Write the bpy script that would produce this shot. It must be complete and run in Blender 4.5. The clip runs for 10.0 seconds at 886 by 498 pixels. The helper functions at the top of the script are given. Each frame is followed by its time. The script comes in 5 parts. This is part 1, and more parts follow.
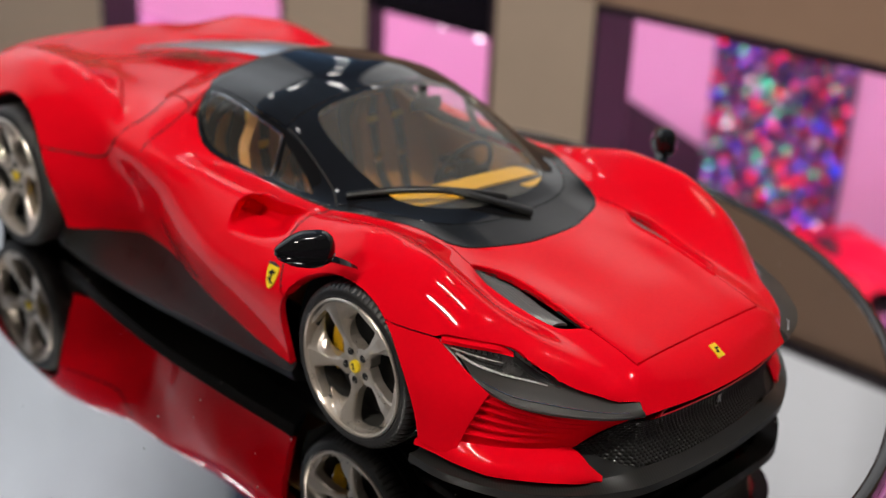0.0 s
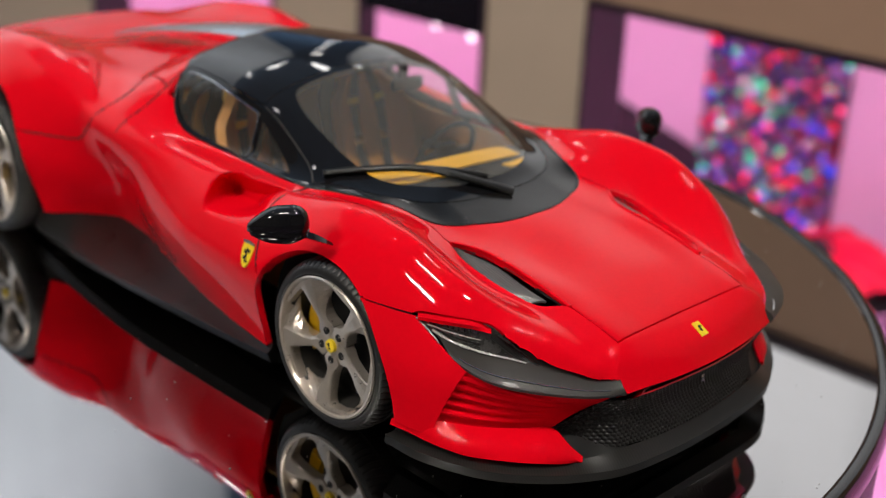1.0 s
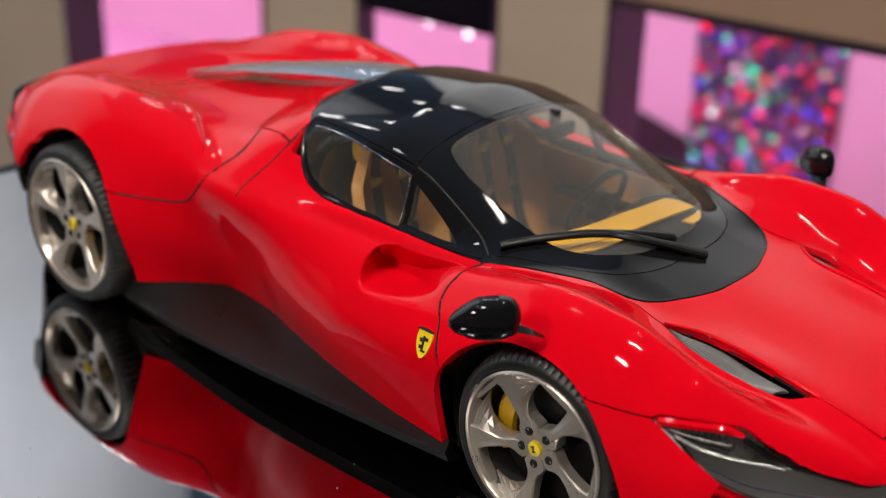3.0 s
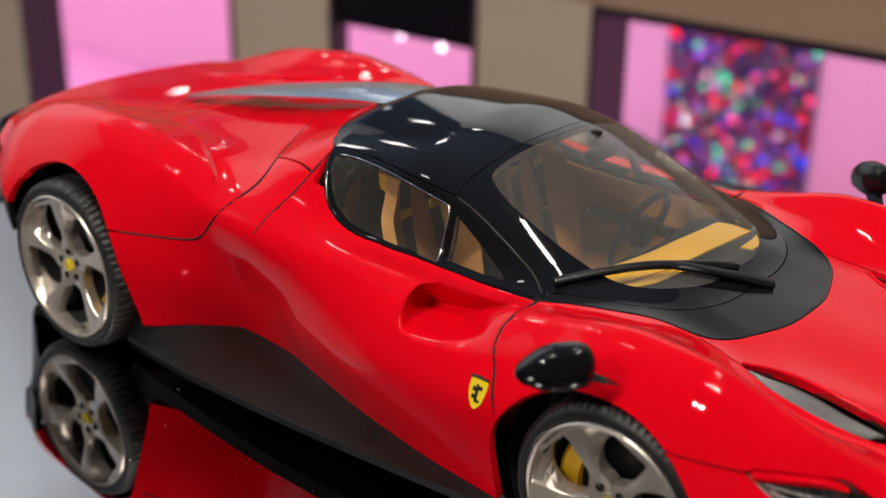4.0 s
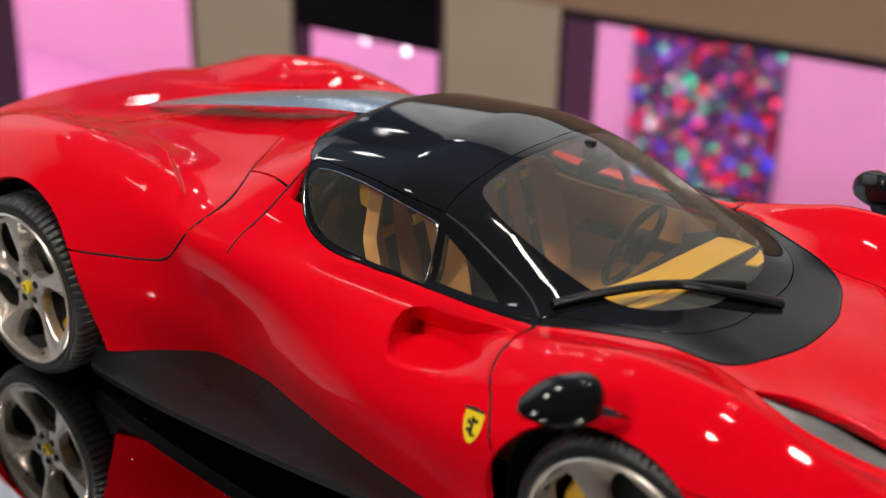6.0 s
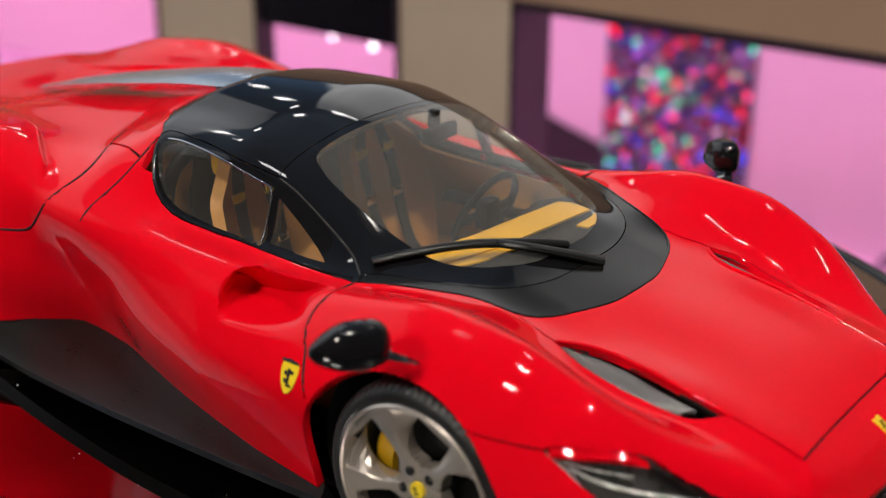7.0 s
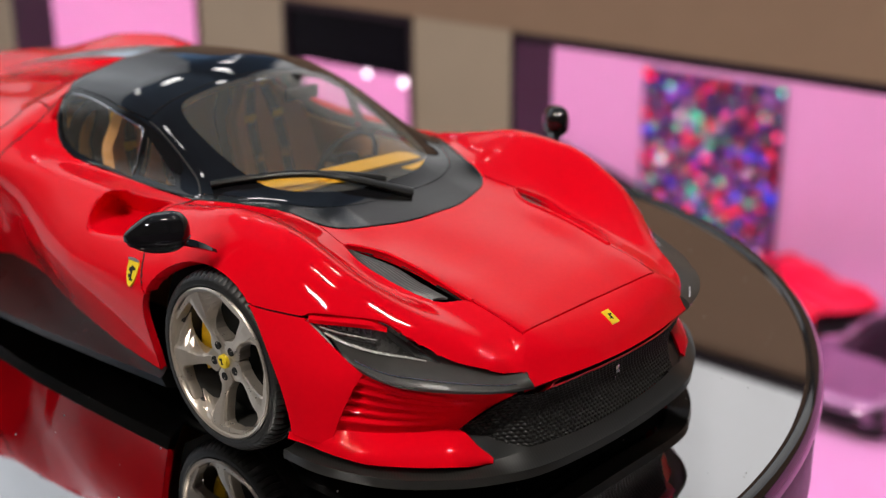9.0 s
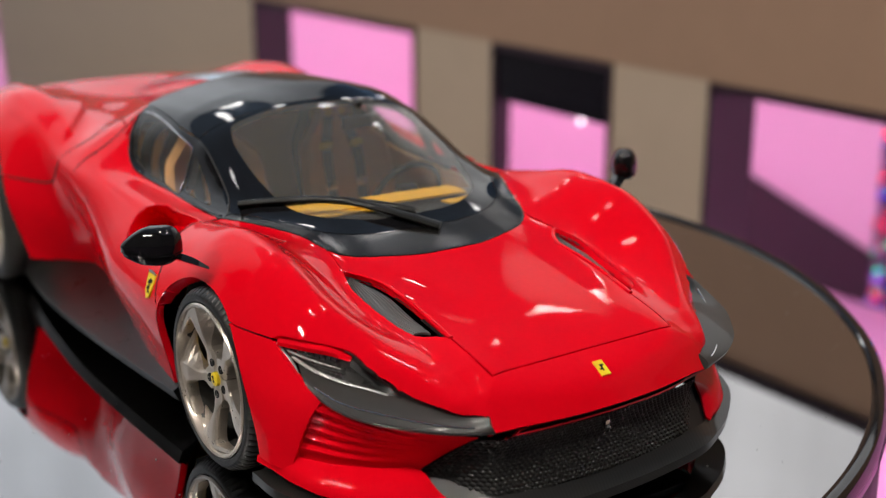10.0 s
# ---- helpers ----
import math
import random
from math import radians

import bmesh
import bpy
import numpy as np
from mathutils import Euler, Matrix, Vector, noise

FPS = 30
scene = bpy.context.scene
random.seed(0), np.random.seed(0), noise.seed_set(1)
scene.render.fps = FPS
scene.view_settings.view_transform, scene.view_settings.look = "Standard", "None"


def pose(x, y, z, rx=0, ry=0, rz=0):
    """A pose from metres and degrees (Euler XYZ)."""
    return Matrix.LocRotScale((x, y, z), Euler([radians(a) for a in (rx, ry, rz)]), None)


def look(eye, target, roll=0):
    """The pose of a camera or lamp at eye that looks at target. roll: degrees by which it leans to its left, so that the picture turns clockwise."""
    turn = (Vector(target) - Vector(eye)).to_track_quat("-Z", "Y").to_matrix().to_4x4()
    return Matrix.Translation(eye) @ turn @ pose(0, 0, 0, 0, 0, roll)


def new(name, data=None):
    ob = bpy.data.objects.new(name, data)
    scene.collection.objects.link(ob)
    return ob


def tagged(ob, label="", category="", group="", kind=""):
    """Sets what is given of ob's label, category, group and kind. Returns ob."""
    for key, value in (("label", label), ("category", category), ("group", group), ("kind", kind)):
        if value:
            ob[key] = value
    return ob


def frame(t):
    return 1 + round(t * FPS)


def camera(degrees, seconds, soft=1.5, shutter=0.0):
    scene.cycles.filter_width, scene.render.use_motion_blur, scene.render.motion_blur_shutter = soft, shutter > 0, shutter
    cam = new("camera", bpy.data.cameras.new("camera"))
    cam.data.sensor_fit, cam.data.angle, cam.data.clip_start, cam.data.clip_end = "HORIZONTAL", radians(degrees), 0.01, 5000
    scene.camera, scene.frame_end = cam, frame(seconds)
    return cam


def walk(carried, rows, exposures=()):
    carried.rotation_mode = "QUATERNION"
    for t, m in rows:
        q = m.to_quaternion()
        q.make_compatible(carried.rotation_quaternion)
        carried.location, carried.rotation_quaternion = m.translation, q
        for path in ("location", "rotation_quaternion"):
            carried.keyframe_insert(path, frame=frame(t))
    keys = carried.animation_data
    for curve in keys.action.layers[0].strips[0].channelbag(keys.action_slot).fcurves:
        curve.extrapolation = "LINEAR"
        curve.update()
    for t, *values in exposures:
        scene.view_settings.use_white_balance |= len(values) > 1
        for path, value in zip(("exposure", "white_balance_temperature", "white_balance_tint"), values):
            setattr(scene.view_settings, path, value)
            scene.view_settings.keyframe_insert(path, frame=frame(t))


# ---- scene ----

# A 1:18 model car on a round mirrored turntable, before a cabinet with pink-lit niches.
# All sizes below are those of the full-size car (x ahead, y to its left, z up from the mirror) and are scaled by K.
K = 1 / 18
cam = camera(39.33, 10.0, soft=1.2)
cam.data.dof.use_dof = True
cam.data.dof.focus_distance = 4.25 * K
cam.data.dof.aperture_fstop = 14.5
# seconds, eye, heading (left of +y), pitch, roll
ROWS = [
    (0, 3.1848, -3.6465, 2.5815, 45.069, -22.651, 2.533),
    (0.5, 3.2615, -3.5834, 2.4870, 45.054, -22.409, 2.522),
    (1, 3.2047, -3.5579, 2.4415, 44.932, -22.297, 2.551),
    (1.5, 2.9583, -3.5315, 2.3816, 44.791, -22.552, 2.547),
    (2, 2.6649, -3.6501, 2.4173, 44.313, -23.190, 2.306),
    (2.5, 2.3766, -3.6568, 2.4683, 43.394, -23.321, 1.859),
    (3, 2.0908, -3.6986, 2.5069, 42.122, -23.018, 1.488),
    (4.5, 1.3925, -3.5411, 2.4066, 39.010, -22.393, 0.827),
    (5, 1.2304, -3.4914, 2.4020, 38.125, -22.350, 1.162),
    (6.5, 1.6043, -3.3895, 2.3621, 38.210, -22.242, 0.725),
    (7, 1.9465, -3.2489, 2.3249, 38.499, -22.197, 0.223),
    (7.5, 2.2865, -3.1765, 2.2655, 39.189, -22.067, -0.217),
    (8, 2.6834, -3.1541, 2.2625, 40.048, -21.466, -0.408),
    (8.5, 2.9947, -3.1686, 2.2487, 41.156, -20.656, -0.310),
    (9, 3.2710, -3.3000, 2.1505, 42.909, -19.417, -0.278),
    (9.5, 3.5941, -3.0906, 2.1433, 48.139, -17.831, -0.277),
    (10, 3.7849, -2.5386, 2.0555, 55.556, -17.101, -0.092),
]
def eye_pose(x, y, z, yaw, pitch, roll):
    q = (Matrix.Rotation(radians(yaw), 4, "Z") @ Matrix.Rotation(radians(90 + pitch), 4, "X") @ Matrix.Rotation(radians(roll), 4, "Z"))
    return Matrix.Translation((x * K, y * K, z * K)) @ q


walk(cam, [(t, eye_pose(*row)) for t, *row in ROWS])

# ---- world and lamps ----
# A dim hall; spotlights hang over the display.
world = bpy.data.worlds.new("hall")
scene.world = world
world.use_nodes = True
back = world.node_tree.nodes["Background"]
back.inputs["Color"].default_value = (0.84, 0.90, 1.0, 1)
back.inputs["Strength"].default_value = 0.05


def lamp(name, place, target, watts, size, colour, shape="DISK", size_y=None):
    data = bpy.data.lights.new(name, "AREA")
    data.energy, data.shape, data.size, data.color = watts, shape, size * K, colour
    if size_y:
        data.size_y = size_y * K
    ob = new(name, data)
    ob.matrix_world = look([c * K for c in place], [c * K for c in target])
    return ob


WARM = (1.0, 0.93, 0.84)
SPOTS = [(2, -20, 17, 6.4), (1, 2.4, 4.0, 4.6), (18, -4, 20, 3.2), (-3, -48, 30, 8.0)]
for sx, sy, watts, size in SPOTS:
    lamp("spotlight_bulb", (sx, sy, 33.4), (sx * .3 - 1, sy * .3, 0), watts, size, WARM, "RECTANGLE", size * .3)
scene.view_settings.exposure = 0.0

# ---- materials ----
def material(name, colour=(0.5, 0.5, 0.5), rough=0.5, metal=0.0, coat=0.0, grain=0.0, scale=40.0, bump=0.0, spec=0.5, emit=None, power=0.0):
    """A principled material whose colour and roughness drift at two scales, with fine relief."""
    m = bpy.data.materials.new(name)
    m.use_nodes = True
    nt = m.node_tree
    b = nt.nodes["Principled BSDF"]
    b.inputs["Base Color"].default_value = (*colour, 1)
    b.inputs["Roughness"].default_value = rough
    b.inputs["Metallic"].default_value = metal
    b.inputs["Coat Weight"].default_value = coat
    b.inputs["Coat Roughness"].default_value = 0.02
    b.inputs["Specular IOR Level"].default_value = spec
    if emit:
        b.inputs["Emission Color"].default_value = (*emit, 1)
        b.inputs["Emission Strength"].default_value = power
    if grain or bump:
        tc = nt.nodes.new("ShaderNodeTexCoord")
        n1 = nt.nodes.new("ShaderNodeTexNoise")
        n1.inputs["Scale"].default_value, n1.inputs["Detail"].default_value = scale / K, 6
        n2 = nt.nodes.new("ShaderNodeTexNoise")
        n2.inputs["Scale"].default_value = scale / 12 / K
        nt.links.new(tc.outputs["Object"], n1.inputs["Vector"])
        nt.links.new(tc.outputs["Object"], n2.inputs["Vector"])
        add = nt.nodes.new("ShaderNodeMath")
        add.operation = "ADD"
        nt.links.new(n1.outputs["Fac"], add.inputs[0])
        nt.links.new(n2.outputs["Fac"], add.inputs[1])
        if grain:
            ramp = nt.nodes.new("ShaderNodeMapRange")
            ramp.inputs["From Min"].default_value, ramp.inputs["From Max"].default_value = 0.6, 1.4
            ramp.inputs["To Min"].default_value, ramp.inputs["To Max"].default_value = 1 - grain, 1 + grain
            mix = nt.nodes.new("ShaderNodeVectorMath")
            mix.operation = "SCALE"
            mix.inputs[0].default_value = colour
            nt.links.new(add.outputs[0], ramp.inputs["Value"])
            nt.links.new(ramp.outputs[0], mix.inputs["Scale"])
            nt.links.new(mix.outputs[0], b.inputs["Base Color"])
            r2 = nt.nodes.new("ShaderNodeMapRange")
            r2.inputs["From Min"].default_value, r2.inputs["From Max"].default_value = 0.6, 1.4
            r2.inputs["To Min"].default_value, r2.inputs["To Max"].default_value = rough * (1 - grain), min(1, rough * (1 + grain))
            nt.links.new(add.outputs[0], r2.inputs["Value"])
            nt.links.new(r2.outputs[0], b.inputs["Roughness"])
        if bump:
            bm_ = nt.nodes.new("ShaderNodeBump")
            bm_.inputs["Strength"].default_value = bump
            bm_.inputs["Distance"].default_value = 0.004 * K
            nt.links.new(n1.outputs["Fac"], bm_.inputs["Height"])
            nt.links.new(bm_.outputs[0], b.inputs["Normal"])
    return m


def glass(name, tint, gloss_rough=0.01, film=0.0):
    """Thin clear glass; film is the share of pale diffuse painted in for reflected haze."""
    m = bpy.data.materials.new(name)
    m.use_nodes = True
    nt = m.node_tree
    nt.nodes.remove(nt.nodes["Principled BSDF"])
    clear, shine = nt.nodes.new("ShaderNodeBsdfTransparent"), nt.nodes.new("ShaderNodeBsdfGlossy")
    clear.inputs["Color"].default_value = (*tint, 1)
    shine.inputs["Roughness"].default_value = gloss_rough
    # the gloss rises towards grazing, alike on both faces of the sheet
    slope, power, share, mix = nt.nodes.new("ShaderNodeLayerWeight"), nt.nodes.new("ShaderNodeMath"), nt.nodes.new("ShaderNodeMath"), nt.nodes.new("ShaderNodeMixShader")
    power.operation, share.operation = "POWER", "MULTIPLY_ADD"
    power.inputs[1].default_value, share.inputs[1].default_value, share.inputs[2].default_value = 5, 0.9, 0.05
    nt.links.new(slope.outputs["Facing"], power.inputs[0])
    nt.links.new(power.outputs[0], share.inputs[0])
    nt.links.new(share.outputs[0], mix.inputs[0])
    nt.links.new(clear.outputs[0], mix.inputs[1])
    nt.links.new(shine.outputs[0], mix.inputs[2])
    # pale diffuse share that puts the reflected haze into the glass colour
    haze, hazed = nt.nodes.new("ShaderNodeBsdfDiffuse"), nt.nodes.new("ShaderNodeMixShader")
    haze.inputs["Color"].default_value = (.75, .72, .66, 1)
    hazed.inputs[0].default_value = film
    nt.links.new(mix.outputs[0], hazed.inputs[1])
    nt.links.new(haze.outputs[0], hazed.inputs[2])
    nt.links.new(hazed.outputs[0], nt.nodes["Material Output"].inputs["Surface"])
    return m


def carbon(name, base=(0.014, 0.0135, 0.0125)):
    """Twill carbon fibre under a satin lacquer."""
    m = material(name, base, 0.4, 0.0, 0.4, spec=0.3)
    nt = m.node_tree
    b = nt.nodes["Principled BSDF"]
    tc = nt.nodes.new("ShaderNodeTexCoord")
    w = nt.nodes.new("ShaderNodeTexWave")
    w.wave_type, w.bands_direction = "BANDS", "DIAGONAL"
    w.inputs["Scale"].default_value = 45 / K
    w.inputs["Distortion"].default_value = 0.4
    nt.links.new(tc.outputs["Object"], w.inputs["Vector"])
    mr = nt.nodes.new("ShaderNodeMapRange")
    mr.inputs["To Min"].default_value, mr.inputs["To Max"].default_value = 0.75, 1.25
    sc = nt.nodes.new("ShaderNodeVectorMath")
    sc.operation = "SCALE"
    sc.inputs[0].default_value = base
    nt.links.new(w.outputs["Fac"], mr.inputs["Value"])
    nt.links.new(mr.outputs[0], sc.inputs["Scale"])
    nt.links.new(sc.outputs[0], b.inputs["Base Color"])
    return m


RED = material("red_lacquer", (0.71, 0.0016, 0.010), 0.5, 0.0, 1.0, grain=0.04, scale=60, spec=0.0)
RED.node_tree.nodes["Principled BSDF"].inputs["Coat IOR"].default_value = 1.27
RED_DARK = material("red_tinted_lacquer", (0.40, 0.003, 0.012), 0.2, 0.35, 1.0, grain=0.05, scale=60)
BLACK = material("black_gloss", (0.006, 0.006, 0.007), 0.05, 0.0, 0.0, grain=0.03, scale=60, spec=0.42)
MATT = material("matt_black", (0.008, 0.0076, 0.0073), 0.40, grain=0.12, scale=90, bump=0.1, spec=0.18)
DEEP = material("dark_inside", (0.004, 0.004, 0.004), 0.8)
CARBON = carbon("carbon_fibre")
GREY = material("grey_satin_trim", (0.032, 0.031, 0.029), 0.36, 0.0, 0.15, grain=0.1, scale=60, spec=0.4)
GLASS = glass("tinted_glass", (0.94, 0.94, 0.92), film=0.07)
PANE = glass("side_glass", (0.95, 0.95, 0.93), film=0.03)
LENS = glass("clear_lens", (0.92, 0.92, 0.92))
STEEL = material("rim_metal", (0.60, 0.535, 0.465), 0.29, 0.75, grain=0.08, scale=120, bump=0.05)
CHROME = material("bright_metal", (0.7, 0.7, 0.72), 0.12, 1.0, grain=0.05, scale=80)
RUBBER = material("tyre_rubber", (0.010, 0.0095, 0.009), 0.42, grain=0.2, scale=70, bump=0.2)
YELLOW = material("yellow_paint", (0.75, 0.42, 0.01), 0.35, grain=0.06, scale=60)
BADGE = material("badge_yellow", (0.85, 0.62, 0.02), 0.3, grain=0.03, scale=90)
TAN = material("tan_leather", (0.64, 0.31, 0.085), 0.55, grain=0.15, scale=80, bump=0.3)
OCHRE = material("ochre_dash", (0.82, 0.43, 0.012), 0.5, grain=0.1, scale=80, bump=0.2)
MIRROR = material("mirror", (0.40, 0.395, 0.40), 0.015, 1.0, grain=0.01, scale=8)
SILVER = material("engine_glass", (0.66, 0.78, 0.90), 0.20, 0.85, grain=0.06, scale=12)
LAMP_IN = material("lamp_inside", (0.13, 0.13, 0.125), 0.3, 0.3, grain=0.3, scale=40, bump=0.3)

PEARL = material("pale_lens", (.42, .42, .40), .25, .3, .5, grain=.2, scale=60)
VENT_GREY = material("silver_grey_vent", (.11, .11, .108), .32, .35, grain=.1, scale=60)
COWL_BLACK = material("satin_black_cowl", (.0075, .007, .0065), .17, grain=.1, scale=90, spec=.30)
SKIRT = material("satin_black_skirt", (.010, .0095, .009), .30, grain=.12, scale=90, bump=.06, spec=.35)
INK = material("black_plastic", (0.006, 0.006, 0.006), 0.35, grain=0.15, scale=80, spec=0.35)

# ---- mesh helpers ----
def link_mesh(name, verts, faces, mat, parent=None, label="", normals=None, smooth=True):
    me = bpy.data.meshes.new(name)
    v = np.asarray(verts, float) * K
    sizes = np.array([len(f) for f in faces])
    flat = np.concatenate([np.asarray(f).ravel() for f in faces]).astype(np.int32)
    me.vertices.add(len(v))
    me.vertices.foreach_set("co", v.ravel())
    me.loops.add(len(flat))
    me.loops.foreach_set("vertex_index", flat)
    me.polygons.add(len(sizes))
    me.polygons.foreach_set("loop_start", np.concatenate([[0], np.cumsum(sizes)[:-1]]).astype(np.int32))
    me.update(calc_edges=True)
    me.materials.append(mat)
    if smooth:
        me.polygons.foreach_set("use_smooth", np.ones(len(me.polygons), bool))
    if normals is not None:
        me.normals_split_custom_set_from_vertices(np.asarray(normals, float).tolist())
    ob = new(name, me)
    if parent is not None:
        ob.parent = parent
    return tagged(ob, label=label)


def part(name, bm, mat, parent=None, label="", smooth=True):
    """One mesh object from a bmesh in full-size metres, under a thing or a part."""
    bmesh.ops.scale(bm, vec=(K, K, K), verts=bm.verts)
    me = bpy.data.meshes.new(name)
    bm.to_mesh(me)
    bm.free()
    me.materials.append(mat)
    if smooth:
        me.polygons.foreach_set("use_smooth", np.ones(len(me.polygons), bool))
        me.set_sharp_from_angle(angle=radians(38))
    ob = new(name, me)
    if parent is not None:
        ob.parent = parent
    return tagged(ob, label=label)


def thing(name, label, category, at=(0, 0, 0), group="", kind=""):
    ob = new(name)
    ob.empty_display_size = 0.005
    ob.location = [c * K for c in at]
    return tagged(ob, label, category, group, kind)


def box(bm, lo, hi, bevel=0.0, m=None):
    r = bmesh.ops.create_cube(bm, size=1.0)
    vs = r["verts"]
    for v in vs:
        v.co = Vector([lo[i] + (v.co[i] + 0.5) * (hi[i] - lo[i]) for i in range(3)])
    if bevel:
        es = list({e for v in vs for e in v.link_edges})
        r = bmesh.ops.bevel(bm, geom=es, offset=bevel, segments=2, affect="EDGES", profile=0.6)
        vs = list({v for f in r["faces"] for v in f.verts} | {v for v in vs if v.is_valid})
    if m is not None:
        bmesh.ops.transform(bm, matrix=m, verts=vs)
    return bm


def lathe(profile, axis_y=True, steps=64, sweep=2 * math.pi):
    """A surface turned round the y axis from (radius, y) pairs."""
    bm = bmesh.new()
    rings = []
    for i in range(steps):
        a = sweep * i / steps
        rings.append([bm.verts.new((r * math.cos(a), y, r * math.sin(a))) for r, y in profile])
    for i in range(steps):
        p, q = rings[i], rings[(i + 1) % steps]
        for j in range(len(profile) - 1):
            bm.faces.new((p[j], p[j + 1], q[j + 1], q[j]))
    return bm


def prism(bm, outline, low, high, place):
    """A plate from a 2D outline between two depths; place(a, b, depth) gives its points."""
    n = len(outline)
    a = [bm.verts.new(place(p, q, low)) for p, q in outline]
    b = [bm.verts.new(place(p, q, high)) for p, q in outline]
    bm.faces.new(a[::-1])
    bm.faces.new(b)
    for i in range(n):
        bm.faces.new((a[i], a[(i + 1) % n], b[(i + 1) % n], b[i]))
    return bm


def smoothed(pts, steps=10):
    """A Catmull-Rom line through the points."""
    p = np.array(pts, float)
    e = np.vstack([2 * p[0] - p[1], p, 2 * p[-1] - p[-2]])
    out = []
    for i in range(len(p) - 1):
        a, b, c, d = e[i : i + 4]
        for s in np.linspace(0, 1, steps, endpoint=False):
            out.append(0.5 * (2 * b + (c - a) * s + (2 * a - 5 * b + 4 * c - d) * s**2 + (3 * b - a - 3 * c + d) * s**3))
    return np.vstack([out, p[-1:]])


# ---- the lofted body ----
def pchip(keys):
    """Monotone cubic curves through keys of (x, values...), x falling."""
    k = np.array(keys, float)[::-1]
    x, y = k[:, 0], k[:, 1:]
    h, d = np.diff(x)[:, None], np.diff(y, axis=0) / np.diff(x)[:, None]
    m = np.vstack([d[:1], np.zeros((len(x) - 2, y.shape[1])), d[-1:]])
    w1, w2 = 2 * h[1:] + h[:-1], h[1:] + 2 * h[:-1]
    same = d[:-1] * d[1:] > 0
    safe = np.where(same, w1 / np.where(d[:-1] == 0, 1, d[:-1]) + w2 / np.where(d[1:] == 0, 1, d[1:]), 1)
    m[1:-1] = np.where(same, (w1 + w2) / safe, 0)

    def at(q):
        i = np.clip(np.searchsorted(x, q) - 1, 0, len(x) - 2)
        s = ((q - x[i]) / (x[i + 1] - x[i]))[:, None]
        hh = (x[i + 1] - x[i])[:, None]
        return (2 * s**3 - 3 * s**2 + 1) * y[i] + (s**3 - 2 * s**2 + s) * hh * m[i] + (3 * s**2 - 2 * s**3) * y[i + 1] + (s**3 - s**2) * hh * m[i + 1]

    return at


# Lines of the body from nose to tail: x, half width, height.
CENTRE = [(1.075, 0, .40), (1.03, 0, .468), (1.0, 0, .495), (.91, 0, .535), (.68, 0, .60), (.45, 0, .648), (.2, 0, .695), (.05, 0, .722), (-.05, 0, .745), (-.3, 0, .86), (-.5, 0, .955), (-.7, 0, 1.04), (-.9, 0, 1.108), (-1.15, 0, 1.142), (-1.5, 0, 1.135), (-1.75, 0, 1.052), (-2.0, 0, .99), (-2.3, 0, .932), (-2.65, 0, .875), (-3.0, 0, .82), (-3.3, 0, .84), (-3.55, 0, .84)]
CROWN = [(1.075, .2, .40), (1.03, .2, .468), (1.0, .2, .495), (.91, .2, .537), (.68, .22, .60), (.45, .25, .643), (.2, .26, .688), (.05, .26, .718), (-.05, .26, .742), (-.3, .27, .835), (-.5, .28, .925), (-.7, .29, 1.01), (-.9, .30, 1.078), (-1.15, .30, 1.115), (-1.5, .28, 1.108), (-1.75, .25, 1.032), (-2.0, .22, .975), (-2.3, .22, .917), (-2.65, .23, .875), (-3.0, .26, .835), (-3.3, .3, .84), (-3.55, .3, .84)]
RAIL = [(1.075, .385, .40), (1.03, .385, .462), (1.0, .385, .49), (.91, .385, .54), (.68, .405, .60), (.45, .422, .652), (.2, .458, .688), (.05, .455, .716), (-.13, .455, .758), (-.3, .49, .782), (-.5, .52, .845), (-.7, .535, .915), (-.9, .53, .985), (-1.15, .535, 1.025), (-1.5, .53, 1.025), (-1.7, .50, .985), (-1.9, .46, .93), (-2.3, .43, .89), (-2.65, .44, .885), (-3.0, .48, .875), (-3.3, .5, .855), (-3.55, .5, .835)]
BELT = [(1.075, .45, .395), (1.03, .45, .45), (1.0, .455, .475), (.91, .47, .525), (.68, .49, .585), (.45, .535, .618), (.2, .565, .70), (-.05, .60, .775), (-.3, .63, .775), (-.47, .656, .772), (-.7, .65, .772), (-.9, .645, .775), (-1.15, .655, .785), (-1.35, .675, .815), (-1.5, .69, .86), (-1.65, .69, .885), (-1.9, .64, .88), (-2.3, .60, .915), (-2.65, .61, .955), (-3.0, .62, .92), (-3.3, .63, .88), (-3.55, .63, .82)]
CREST = [(1.075, .48, .385), (1.03, .485, .44), (1.0, .495, .458), (.91, .54, .51), (.80, .585, .552), (.68, .655, .602), (.45, .75, .735), (.2, .77, .828), (-.05, .775, .845), (-.3, .77, .80), (-.5, .77, .765), (-.7, .79, .755), (-.9, .80, .752), (-1.15, .81, .758), (-1.4, .83, .765), (-1.6, .845, .755), (-1.75, .84, .765), (-1.9, .82, .80), (-2.3, .785, .925), (-2.65, .765, .975), (-3.0, .745, .935), (-3.3, .75, .875), (-3.55, .74, .80)]
FLANK = [(1.075, .50, .36), (1.0, .515, .40), (.91, .575, .415), (.80, .655, .428), (.72, .735, .442), (.64, .832, .462), (.56, .885, .468), (.45, .925, .47), (.2, .955, .54), (-.05, .96, .58), (-.3, .955, .57), (-.5, .955, .55), (-.9, .94, .52), (-1.15, .905, .50), (-1.4, .85, .48), (-1.6, .79, .46), (-1.75, .765, .45), (-1.9, .80, .46), (-2.1, .89, .50), (-2.35, .975, .56), (-2.65, 1.005, .60), (-3.0, .995, .62), (-3.3, .96, .64), (-3.55, .88, .66)]
